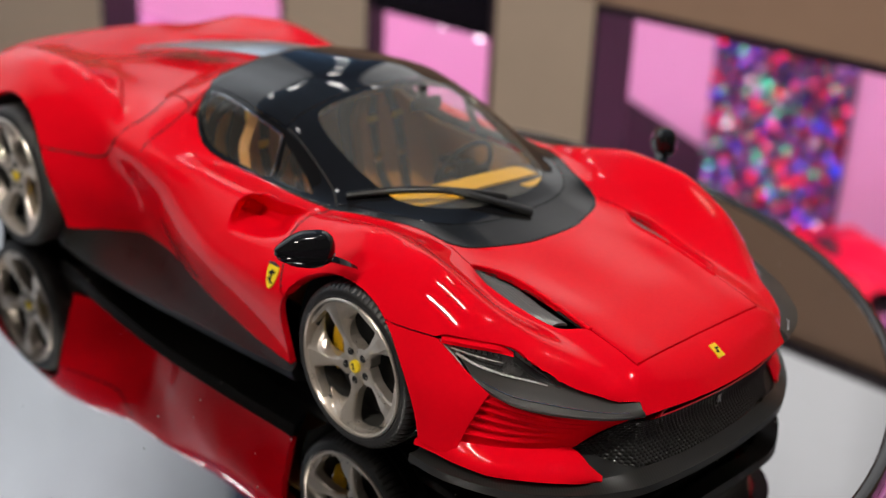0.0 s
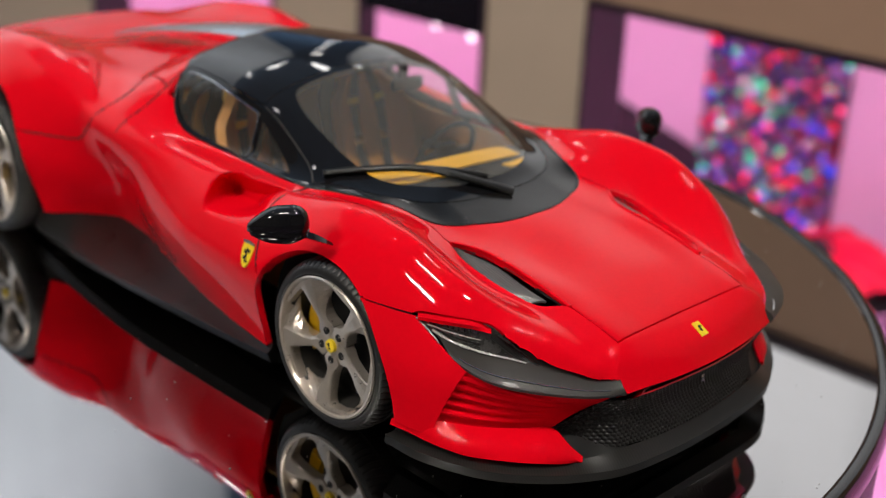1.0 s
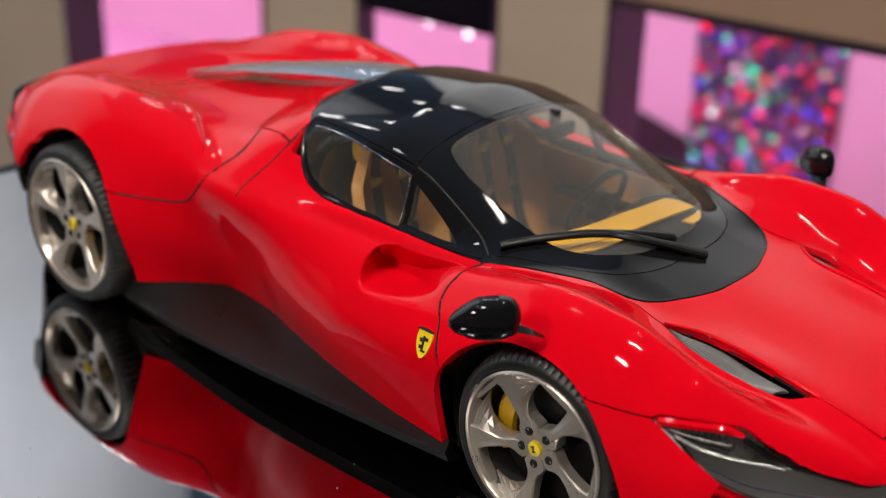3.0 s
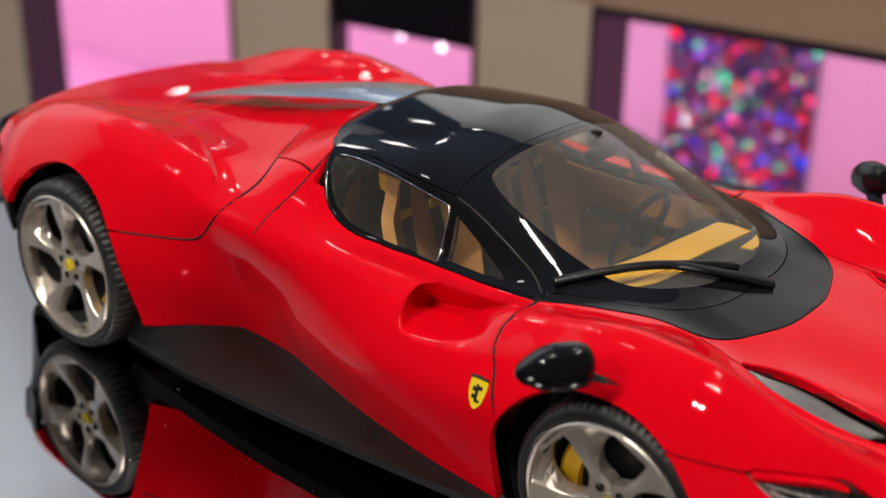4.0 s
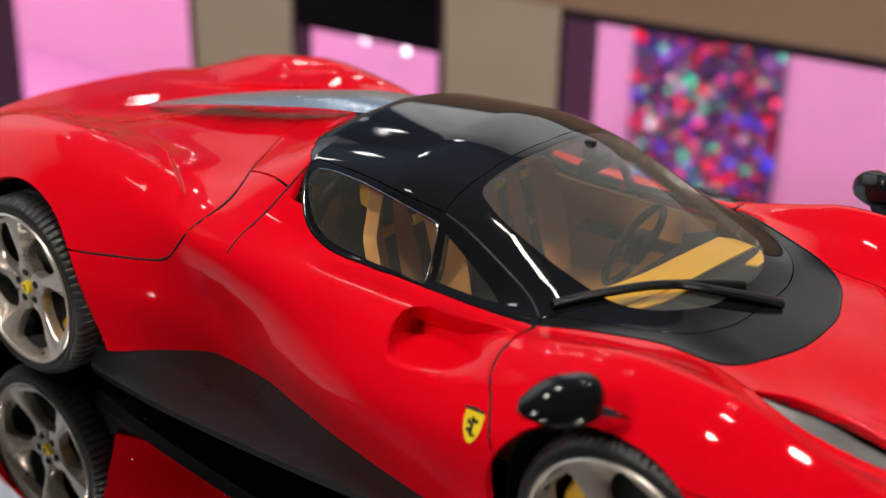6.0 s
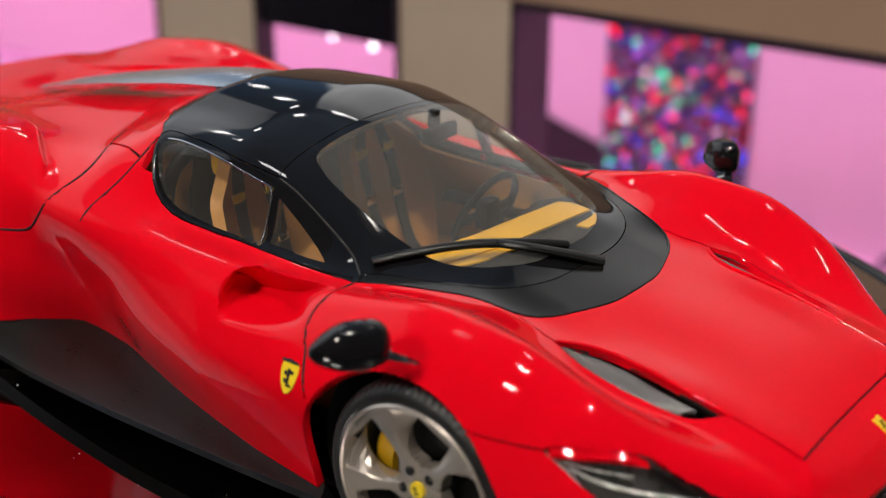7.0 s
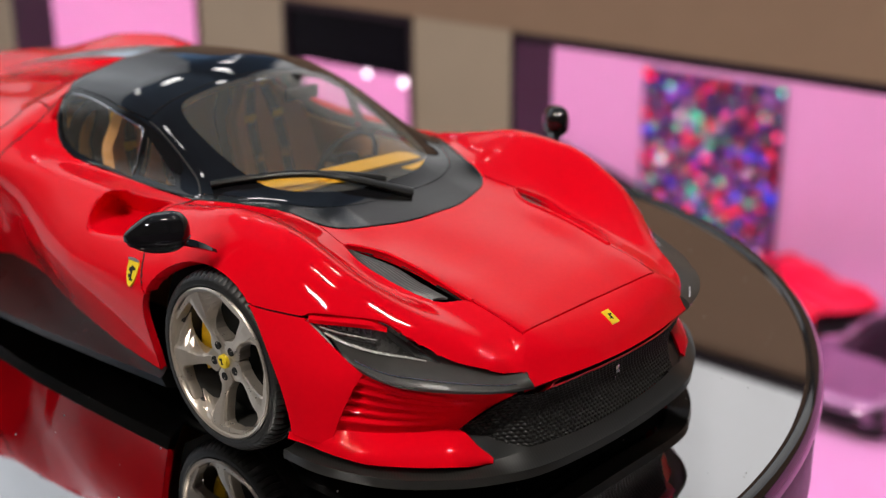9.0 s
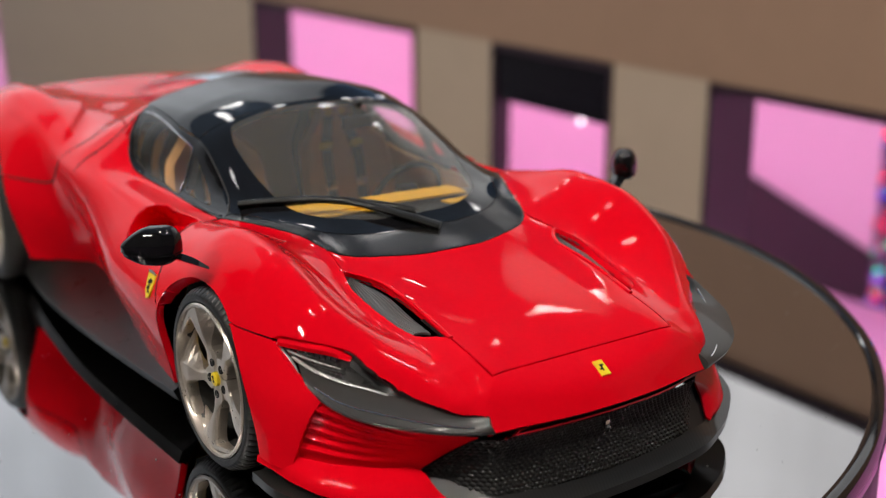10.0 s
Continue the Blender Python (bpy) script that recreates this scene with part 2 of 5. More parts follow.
SILL = [(1.075, .50, .30), (.91, .62, .28), (.72, .76, .24), (.64, .85, .21), (.56, .90, .2), (.45, .94, .2), (.2, .95, .2), (-.05, .95, .18), (-.4, .905, .165), (-.7, .87, .165), (-.9, .84, .17), (-1.15, .80, .185), (-1.4, .75, .205), (-1.6, .71, .22), (-1.85, .695, .228), (-2.05, .77, .21), (-2.3, .90, .18), (-2.65, .97, .2), (-3.0, .96, .3), (-3.3, .93, .4), (-3.55, .86, .5)]
LINES = [pchip(c) for c in (CENTRE, CROWN, RAIL, BELT, CREST, FLANK, SILL)]


def ease(a, b, x):
    t = np.clip((x - a) / (b - a), 0, 1)
    return t * t * (3 - 2 * t)


def body_at(u, v):
    """Places on the right half's mirror image (y positive) for arrays of station u and girth v (0 centre to 6 sill)."""
    c = np.stack([line(u) for line in LINES], 1)
    c = np.concatenate([c[:, 1:2] * [-1, 1], c, c[:, -1:] * 2 - c[:, -2:-1]], 1)
    chord = np.maximum(np.linalg.norm(np.diff(c, axis=1), axis=2), 1e-4) ** 0.75
    i = np.clip(v.astype(int), 0, 5)
    n = np.arange(len(u))
    s = (v - i)[:, None]
    h0, h1, h2 = (chord[n, i + k][:, None] for k in range(3))
    p0, p1, p2, p3 = (c[n, i + k] for k in range(4))
    d0, d1, d2 = (p1 - p0) / h0, (p2 - p1) / h1, (p3 - p2) / h2
    m1 = (d0 * h1 + d1 * h0) / (h0 + h1) * h1
    m2 = (d1 * h2 + d2 * h1) / (h1 + h2) * h1
    q = (2 * s**3 - 3 * s**2 + 1) * p1 + (s**3 - 2 * s**2 + s) * m1 + (3 * s**2 - 2 * s**3) * p2 + (s**3 - s**2) * m2
    y, z = q[:, 0], q[:, 1]
    x = u - 0.27 * y**2 * ease(0.92, 1.075, u) + 0.30 * y**2 * ease(-2.95, -3.55, u)
    # the intake let into the door: flush ahead, deep at its mouth
    lane, lean = ease(3.56, 3.68, v) * ease(4.64, 4.32, v), ease(3.4, 4.4, v)
    deep = 0.18 * ease(-0.46, -0.80, u) * ease(0, .045, u + .868 - .05 * np.clip((v - 4.2) / .55, -1, 1) ** 2) * lane
    x = x - .075 * ease(-.70, -.84, u) * np.clip(deep / .10, 0, 1)
    y, z = y - (.35 + .55 * lean) * deep, z - (.8 - .5 * lean) * deep
    # the crease that runs from the hood's corner to the tip of the nose
    z = z - 0.22 * np.clip(y - np.interp(u, [.86, .92, 1.0, 1.075], [.37, .385, .45, .48]), 0, .05) * ease(.84, .92, u)
    # the haunch stands proud of the deck along a fold, with a shallow bowl inside it
    fold = np.interp(-x, [1.86, 1.95, 2.2, 2.5, 2.85, 3.3], [.82, .72, .57, .47, .38, .30])
    z = z + np.where(v < 4, 0.026 * ease(0.0, 0.022, y - fold) * ease(-1.84, -2.0, x) * ease(-3.4, -2.8, x), 0) * (1 - ease(3.4, 4.0, v))
    z = z - 0.044 * np.exp(-(((x + 2.68) / 0.23) ** 2) - ((y - 0.60) / 0.10) ** 2)
    return np.stack([x, np.maximum(y, 0) if np.isscalar(y) else np.where(v <= 0, 0, y), z], 1)


ROW_V = np.concatenate([np.linspace(i, i + 1, n, endpoint=False) for i, n in enumerate((30, 28, 28, 22, 40, 44))] + [[6.0]])
ROW_U = np.linspace(1.075, -3.55, 561)
U, V = (a.ravel().copy() for a in np.meshgrid(ROW_U, ROW_V, indexing="ij"))
NV = len(ROW_V)
CELL_U, CELL_V = abs(ROW_U[1] - ROW_U[0]), np.tile(np.gradient(ROW_V), len(ROW_U))
SNAPPED = np.zeros(len(U), bool)
PLACED = body_at(U, V)


def near_line(q, line):
    """The nearest point of a polyline to each point, and its distance."""
    best, where = np.full(len(q), 1e9), np.zeros_like(q)
    for a, b in zip(line[:-1], line[1:]):
        ab = b - a
        t = np.clip(((q - a) @ ab) / max(ab @ ab, 1e-12), 0, 1)
        c = a + t[:, None] * ab
        d = np.linalg.norm(q - c, axis=1)
        k = d < best
        best[k], where[k] = d[k], c[k]
    return where, best


def inside(poly, q):
    p = np.asarray(poly, float)
    hit = np.zeros(len(q), bool)
    for (x0, y0), (x1, y1) in zip(p, np.roll(p, -1, 0)):
        cross = (y0 > q[:, 1]) != (y1 > q[:, 1])
        hit ^= cross & (q[:, 0] < (x1 - x0) * (q[:, 1] - y0) / (y1 - y0 if y1 != y0 else 1e-12) + x0)
    return hit


TOP, SIDE = [0, 1], [0, 2]


def cut(view, line, v_low, v_high):
    """Moves the grid's nearest points on to a line drawn in the top or side view, so that panels part along it."""
    line = np.asarray(line, float)
    for turn in range(2):
        q = PLACED[:, view]
        lo, hi = line.min(0) - 0.02, line.max(0) + 0.02
        k = np.flatnonzero((V >= v_low) & (V <= v_high) & (q >= lo).all(1) & (q <= hi).all(1))
        if not len(k):
            return
        c, d = near_line(q[k], line)
        k, c, q0 = k[d < 0.0068], c[d < 0.0068], q[k][d < 0.0068]
        qu = (body_at(U[k] + 1e-4, V[k])[:, view] - q0) / 1e-4
        qv = (body_at(U[k], np.minimum(V[k] + 1e-4, 6))[:, view] - q0) / 1e-4
        det = qu[:, 0] * qv[:, 1] - qu[:, 1] * qv[:, 0]
        ok = np.abs(det) > 1e-3
        g, det = c - q0, np.where(ok, det, 1)
        du = (g[:, 0] * qv[:, 1] - g[:, 1] * qv[:, 0]) / det
        dv = (qu[:, 0] * g[:, 1] - qu[:, 1] * g[:, 0]) / det
        edge = (V[k] <= 0) | (V[k] >= 6)
        ok &= (np.abs(du) < 0.52 * CELL_U) & (np.abs(dv) < 0.52 * CELL_V[k])
        U[k] = np.where(ok, U[k] + du, U[k])
        V[k] = np.where(ok & ~edge, V[k] + dv, V[k])
        SNAPPED[k[ok]] = True
        PLACED[k] = body_at(U[k], V[k])


HOOD_FRONT = [(.905, 0), (.908, .2), (.916, .385)]
HOOD_SIDE = smoothed([(.916, .385), (.80, .390), (.69, .392), (.55, .398), (.40, .400), (.28, .407), (.21, .437), (.16, .478), (.07, .462), (-.036, .448)])
VENT = np.vstack([smoothed([(.69, .392), (.55, .398), (.40, .400), (.28, .407), (.21, .437), (.16, .478)]), smoothed([(.16, .478), (.256, .508), (.32, .511), (.458, .498), (.577, .486), (.635, .462), (.69, .392)])])
COWL = smoothed([(.163, 0), (.156, .13), (.112, .275), (.080, .355), (.030, .425), (-.04, .465), (-.134, .495), (-.3, .577), (-.465, .656)])
SCREEN = smoothed([(-.03, 0), (-.042, .2), (-.10, .36), (-.20, .46), (-.33, .535), (-.465, .615)])
CLEAR = np.vstack([smoothed([(-.115, 0), (-.13, .18), (-.20, .33), (-.32, .42), (-.5, .455), (-.7, .455), (-.82, .43), (-.868, .38), (-.862, .2), (-.855, 0)])])
HEADER = smoothed([(-.885, 0), (-.895, .25), (-.914, .532)])
ROOF_BACK = smoothed([(-1.64, 0), (-1.645, .2), (-1.625, .345), (-1.56, .46), (-1.505, .54)])
BRIDGE = [(-1.86, .530), (-1.53, .614)]
PILLAR = smoothed([(-.465, .778), (-.62, .858), (-.78, .936), (-.908, .985)])
SEAM = [(-.908, .985), (-.896, .88), (-.887, .772)]
WINDOW = smoothed([(-.915, .955), (-1.0, .972), (-1.12, .997), (-1.25, 1.014), (-1.38, 1.021), (-1.455, 1.017), (-1.474, .99), (-1.44, .935), (-1.375, .858), (-1.285, .817), (-1.155, .795), (-1.02, .786), (-.905, .779), (-.910, .87), (-.915, .955)])
FRAME = smoothed([(-.908, .985), (-1.0, 1.0), (-1.2, 1.027), (-1.40, 1.036), (-1.488, 1.032), (-1.502, 1.0), (-1.470, .945), (-1.405, .858), (-1.30, .805), (-1.141, .783), (-.887, .772)])
SMALL = np.array([(-.872, .79), (-.882, .93), (-.80, .885), (-.70, .83), (-.622, .788), (-.70, .786), (-.872, .79)])
BELT_CUT = [(-.465, .772), (-.7, .769), (-.887, .772)]
DOOR_FRONT = smoothed([(-.465, .774), (-.478, .735), (-.470, .69), (-.435, .64), (-.415, .58), (-.39, .51)])
DOOR_BACK = smoothed([(-1.505, 1.022), (-1.53, .965), (-1.565, .88), (-1.606, .756)])
CLAM = smoothed([(-1.93, 1.0), (-1.85, .962), (-1.79, .93), (-1.755, .90), (-1.755, .86), (-1.803, .800), (-1.88, .70), (-1.93, .650), (-1.98, .632), (-2.072, .622), (-2.225, .614), (-2.39, .608)])
FRONT_ARCH = smoothed([(-.41, .12), (-.415, .3), (-.392, .47), (-.30, .60), (-.14, .672), (.04, .672), (.19, .60), (.30, .47), (.365, .32), (.40, .12)])
REAR_ARCH = smoothed([(-2.275, .12), (-2.285, .32), (-2.315, .52), (-2.42, .70), (-2.58, .79), (-2.76, .79), (-2.93, .70), (-3.03, .52), (-3.06, .25)])
LAMP_GAP = smoothed([(.405, .608), (.43, .620), (.514, .622), (.586, .614), (.638, .598), (.692, .560), (.739, .529), (.817, .484), (.91, .463), (.979, .445), (1.2, .43)])
CHEEK_TOP = [(.15, .606), (.405, .606)]
CHEEK = np.array([(.405, .606), (.638, .468), (.556, .243), (.53, .1)])
for view, line, lo, hi in ((TOP, HOOD_FRONT, 0, 2.4), (TOP, HOOD_SIDE, 1, 3), (TOP, VENT, 1.2, 3.6), (TOP, COWL, 0, 3.3), (TOP, SCREEN, 0, 3),
                           (TOP, CLEAR, 0, 3), (TOP, HEADER, 0, 2.2), (TOP, ROOF_BACK, 0, 2.2), (SIDE, PILLAR, 1.6, 3.2),
                           (SIDE, SEAM, 1.8, 3.4), (SIDE, WINDOW, 1.9, 3.5), (SIDE, FRAME, 1.9, 3.6), (SIDE, SMALL, 1.9, 3.3), (SIDE, BELT_CUT, 2.6, 3.4),
                           (SIDE, DOOR_FRONT, 2.9, 6), (SIDE, DOOR_BACK, 1.8, 4.6), (SIDE, CLAM, 1.0, 6), (TOP, BRIDGE, 1.6, 3.2), (SIDE, FRONT_ARCH, 4.0, 6), (SIDE, REAR_ARCH, 4.0, 6),
                           (SIDE, LAMP_GAP, 3.4, 6), (SIDE, CHEEK, 4.2, 6), (SIDE, CHEEK_TOP, 4.0, 6)):
    cut(view, line, lo, hi)

SKIN = PLACED
step = 2e-4
du_ = body_at(U + step, V) - body_at(U - step, V)
dv_ = body_at(U, np.clip(V + step, 0, 6)) - body_at(U, np.clip(V - step, 0, 6))
NORM = np.cross(du_, dv_)
NORM /= np.maximum(np.linalg.norm(NORM, axis=1, keepdims=True), 1e-12)
NORM[V <= 0, 1] = 0
# triangles, split along the diagonal that lies on a cut
I, J = np.meshgrid(np.arange(len(ROW_U) - 1), np.arange(NV - 1), indexing="ij")
A = (I * NV + J).ravel()
B, C, D = A + NV, A + NV + 1, A + 1
other = SNAPPED[B] & SNAPPED[D] & ~(SNAPPED[A] & SNAPPED[C])
TRIS = np.vstack([np.c_[A, C, B][~other], np.c_[A, D, C][~other], np.c_[A, D, B][other], np.c_[B, D, C][other]])
area = np.linalg.norm(np.cross(SKIN[TRIS[:, 1]] - SKIN[TRIS[:, 0]], SKIN[TRIS[:, 2]] - SKIN[TRIS[:, 0]]), axis=1)
TRIS = TRIS[area > 1e-7]
MID = SKIN[TRIS].mean(1)
GIRTH = V[TRIS].mean(1)
top, side = MID[:, TOP], MID[:, SIDE]


def ahead_of(line, q, axis=0):
    """Whether points lie at greater x than a line given as x over the other coordinate."""
    l = np.asarray(line, float)
    l = l[np.argsort(l[:, 1])]
    return q[:, 0] > np.interp(q[:, 1], l[:, 1], l[:, 0])


def below(line, q):
    l = np.asarray(line, float)
    l = l[np.argsort(l[:, 0])]
    return q[:, 1] < np.interp(q[:, 0], l[:, 0], l[:, 1])


ids = {n: i for i, n in enumerate(("gone", "nose_panel", "hood", "front_fender", "cowl", "windscreen_frame", "windscreen", "roof_panel", "rear_deck", "engine_window", "window_frame", "side_window", "quarter_window", "door", "rear_fender", "cheek_panel", "roof_bridge"))}
R = np.full(len(TRIS), ids["front_fender"])
x, y, z = MID.T
R[(x < -.30) & (GIRTH > 2.6) & ~ahead_of(DOOR_FRONT, side) ] = ids["door"]
R[(GIRTH > 4.2) & (x < -.30) & (z < .51)] = ids["door"]
pod = (x < -1.45) & (~ahead_of(DOOR_BACK, side) | (x < -1.606))
R[pod] = ids["door"]
R[pod & (GIRTH < 3) & (y < np.interp(x, [-1.86, -1.53], [.530, .614]))] = ids["roof_bridge"]
clam = (x < -1.58) & (~ahead_of(CLAM, side) & (z > .61) | (x < -2.33) & (z >= .61) | (x < -2.65))
R[clam] = ids["rear_deck"]
hooded = inside(np.vstack([[(.905, -1)], HOOD_FRONT, HOOD_SIDE, [(-.036, -1)]]), top) & (GIRTH < 3.2) & (x > -.15)
R[hooded] = ids["hood"]
black = inside(np.vstack([[(.163, -1)], COWL, [(-.465, -1)]]), top) & (GIRTH < 3.2)
R[black] = ids["cowl"]
glazed = black & inside(np.vstack([[(-.03, -1)], SCREEN, [(-.465, -1)]]), top)
glazed |= (x <= -.465) & (x > -.93) & ahead_of(HEADER, top) & (GIRTH < 2.9) & ((GIRTH < 1.6) | ~below(PILLAR, side))
R[glazed] = ids["windscreen_frame"]
R[inside(np.vstack([CLEAR, [(-.855, -1), (-.115, -1)]]), top) & (GIRTH < 2.4)] = ids["windscreen"]
tri_zone = (x < -.46) & (x > -.92) & (GIRTH > 1.6) & (GIRTH < 3.5) & below(PILLAR, side) & ~below(BELT_CUT, side) & ahead_of(SEAM, side)
R[tri_zone] = ids["window_frame"]
R[(x < -1.3) & (x > -1.62) & (GIRTH > 1.9) & (GIRTH < 4) & ahead_of(DOOR_BACK, side)] = ids["door"]
roofed = (x < -.86) & ~ahead_of(HEADER, top) & (x > -1.7) & ahead_of(ROOF_BACK, top) & (GIRTH < 2.6)
R[roofed] = ids["roof_panel"]
R[(GIRTH > 1.9) & (GIRTH < 3.6) & inside(FRAME, side)] = ids["window_frame"]
R[(GIRTH > 1.9) & (GIRTH < 3.6) & inside(WINDOW, side)] = ids["side_window"]
R[(GIRTH > 1.9) & (GIRTH < 3.4) & inside(SMALL, side)] = ids["quarter_window"]
R[inside(VENT, top) & (GIRTH < 3.6) & (x > .1)] = ids["gone"]
low_front = (x > .39) & (GIRTH > 3.4) & below(LAMP_GAP, side)
R[low_front] = ids["gone"]
R[(GIRTH > 4.2) & (x > .1) & (x < .66) & inside(np.vstack([CHEEK, [(.12, .1), (.12, .9), (.405, .9)]]), side) & below([(.15, .606), (.405, .606), (.7, .43)], side)] = ids["cheek_panel"]
R[(GIRTH > 3.6) & inside(FRONT_ARCH, side)] = ids["gone"]
R[(GIRTH > 3.6) & inside(REAR_ARCH, side)] = ids["gone"]
R[(GIRTH > 4.6) & (x < -3.0) & (z < .42)] = ids["gone"]


R[(GIRTH > 3.9) & (x < -2.93) & (z < np.interp(x, [-3.5, -3.1, -2.93], [.66, .60, .52])) & (z >= .30) & (R != ids["gone"])] = ids["rear_fender"]


def main_piece(t):
    """The largest connected piece on each half, without stray slivers."""
    used, k = np.unique(t, return_inverse=True)
    k = k.reshape(-1, 3)
    root = np.arange(len(used))
    while True:
        low = root[k].min(1)
        fresh = root.copy()
        for c in range(3):
            np.minimum.at(fresh, k[:, c], low)
        fresh = fresh[fresh]
        if (fresh == root).all():
            break
        root = fresh
    home = root[k[:, 0]]
    names, counts = np.unique(home, return_counts=True)
    return t[np.isin(home, names[counts > 0.04 * counts.max()])]


def panel(region, mat, owner, mirror=0, name=None, label="", gap=0.0038, lip=0.03):
    """A body panel with its turned-in edge. mirror: 1 left side, -1 right side, 0 both halves joined."""
    t = TRIS[R == ids[region]]
    if not len(t):
        return None
    t = main_piece(t)
    used, t = np.unique(t, return_inverse=True)
    t = t.reshape(-1, 3)
    p, n = SKIN[used].copy(), NORM[used].copy()
    if mirror == 0:
        on = p[:, 1] < 1e-6
        other = np.arange(len(p)) + len(p)
        keep = np.flatnonzero(~on)
        index = np.arange(len(p))
        index[keep] = len(p) + np.arange(len(keep))
        t = np.vstack([t, index[t][:, ::-1]])
        p, n = np.vstack([p, p[keep] * [1, -1, 1]]), np.vstack([n, n[keep] * [1, -1, 1]])
    elif mirror < 0:
        p, n, t = p * [1, -1, 1], n * [1, -1, 1], t[:, ::-1]
    e = np.vstack([t[:, [0, 1]], t[:, [1, 2]], t[:, [2, 0]]])
    far = np.concatenate([t[:, 2], t[:, 0], t[:, 1]])
    key = np.sort(e, 1)
    _, first, count = np.unique(key[:, 0] * 10**7 + key[:, 1], return_index=True, return_counts=True)
    rim, far = e[first[count == 1]], far[first[count == 1]]
    a, b = p[rim[:, 0]], p[rim[:, 1]]
    d = (b - a) / np.maximum(np.linalg.norm(b - a, axis=1, keepdims=True), 1e-9)
    inw = p[far] - a
    inw -= (inw * d).sum(1, keepdims=True) * d
    inw /= np.maximum(np.linalg.norm(inw, axis=1, keepdims=True), 1e-9)
    pull = np.zeros_like(p)
    np.add.at(pull, rim[:, 0], inw)
    np.add.at(pull, rim[:, 1], inw)
    edge = np.unique(rim)
    pull[edge] /= np.maximum(np.linalg.norm(pull[edge], axis=1, keepdims=True), 1e-9)
    p[edge] += gap * pull[edge]
    m = len(p)
    where = np.full(m, -1)
    where[edge] = np.arange(len(edge))
    ring = p[edge] - 0.25 * gap * n[edge]
    deep = p[edge] - lip * n[edge] + 0.3 * gap * pull[edge]
    out = n[edge] * 0.5 - pull[edge]
    out /= np.linalg.norm(out, axis=1, keepdims=True)
    i, j = where[rim[:, 0]], where[rim[:, 1]]
    k = len(edge)
    quads = np.c_[m + j, m + i, m + k + i, m + k + j]
    verts = np.vstack([p, ring, deep])
    normals = np.vstack([n, out, -pull[edge]])
    return link_mesh(name or region, verts, t.tolist() + quads.tolist(), mat, owner, label, normals)


def inner_shell(owner):
    """A dark lining just under the skin, which closes the panel gaps."""
    step_u, step_v = 4, 3
    ii, jj = np.arange(0, len(ROW_U), step_u), np.arange(0, NV, step_v)
    pick = (ii[:, None] * NV + jj[None, :])
    p = SKIN[pick] - 0.020 * NORM[pick]
    a, b = np.meshgrid(np.arange(len(ii) - 1), np.arange(len(jj) - 1), indexing="ij")
    k = (a * len(jj) + b).ravel()
    q = np.c_[k, k + 1, k + len(jj) + 1, k + len(jj)]
    p = p.reshape(-1, 3)
    mid, g = p[q].mean(1), V[pick].ravel()[q].mean(1)
    solid = ~((mid[:, 0] < .02) & (mid[:, 0] > -.95) & (g < 3.2)) & ~((mid[:, 0] <= -.95) & (mid[:, 0] > -1.56) & (g > 1.7) & (g < 3.4))
    solid &= ~(inside(VENT, mid[:, TOP]) & (g < 3.7) & (mid[:, 0] > .1)) & ~((mid[:, 0] > .36) & (g > 3.0))
    solid &= ~((g > 3.4) & (inside(FRONT_ARCH * [1.05, 1.03], mid[:, SIDE]) | inside((REAR_ARCH - [-2.66, 0]) * 1.04 + [-2.66, 0], mid[:, SIDE])))
    solid &= ~((g > 3.4) & (g < 5.0) & (mid[:, 0] < -.40) & (mid[:, 0] > -.92))
    solid &= ~((g > 4.4) & (mid[:, 0] < -2.95) & (mid[:, 2] < .45))
    q = q[solid]
    return link_mesh("inner_shell", np.vstack([p, p * [1, -1, 1]]), np.vstack([q, q[:, ::-1] + len(p)]).tolist(), DEEP, owner, "dark lining under the skin")


model_car = thing("model_car", "glossy red model sports car standing on the mirrored turntable", "model car")
for name, mat, label in (("front_fender", RED, "red nose and front wings in one piece"), ("hood", RED, ""), ("cowl", COWL_BLACK, "satin black cowl below the windscreen"), ("windscreen_frame", BLACK, "gloss black windscreen surround"),
                         ("windscreen", GLASS, "clear curved windscreen"), ("roof_panel", BLACK, "gloss black roof"), ("rear_deck", RED, "red rear clamshell with both haunches"), ("roof_bridge", RED, "")):
    panel(name, mat, model_car, 0, label=label, gap=0.0008 if name in ("windscreen", "windscreen_frame") else 0.0038, lip=.055 if name == "front_fender" else .03)
for s in (1, -1):
    for name, mat, label in (("window_frame", BLACK, "gloss black window frame"), ("side_window", PANE, "clear teardrop side window"), ("quarter_window", PANE, "clear quarter window"),
                             ("door", RED, "red door and side pod in one piece"), ("rear_fender", MATT, "matt black corner behind the rear wheel"), ("cheek_panel", RED, "")):
        panel(name, mat, model_car, s, label=label, gap=0.0008 if "window" in name else .0028 if name == "cheek_panel" else .0055 if name == "door" else .0046)
inner_shell(model_car)

# ---- front end, sills and floor of the car ----
def resample(pts, n):
    p = smoothed(pts, 12)
    d = np.r_[0, np.cumsum(np.linalg.norm(np.diff(p, axis=0), axis=1))]
    q = np.linspace(0, d[-1], n)
    return np.stack([np.interp(q, d, p[:, i]) for i in range(p.shape[1])], 1)


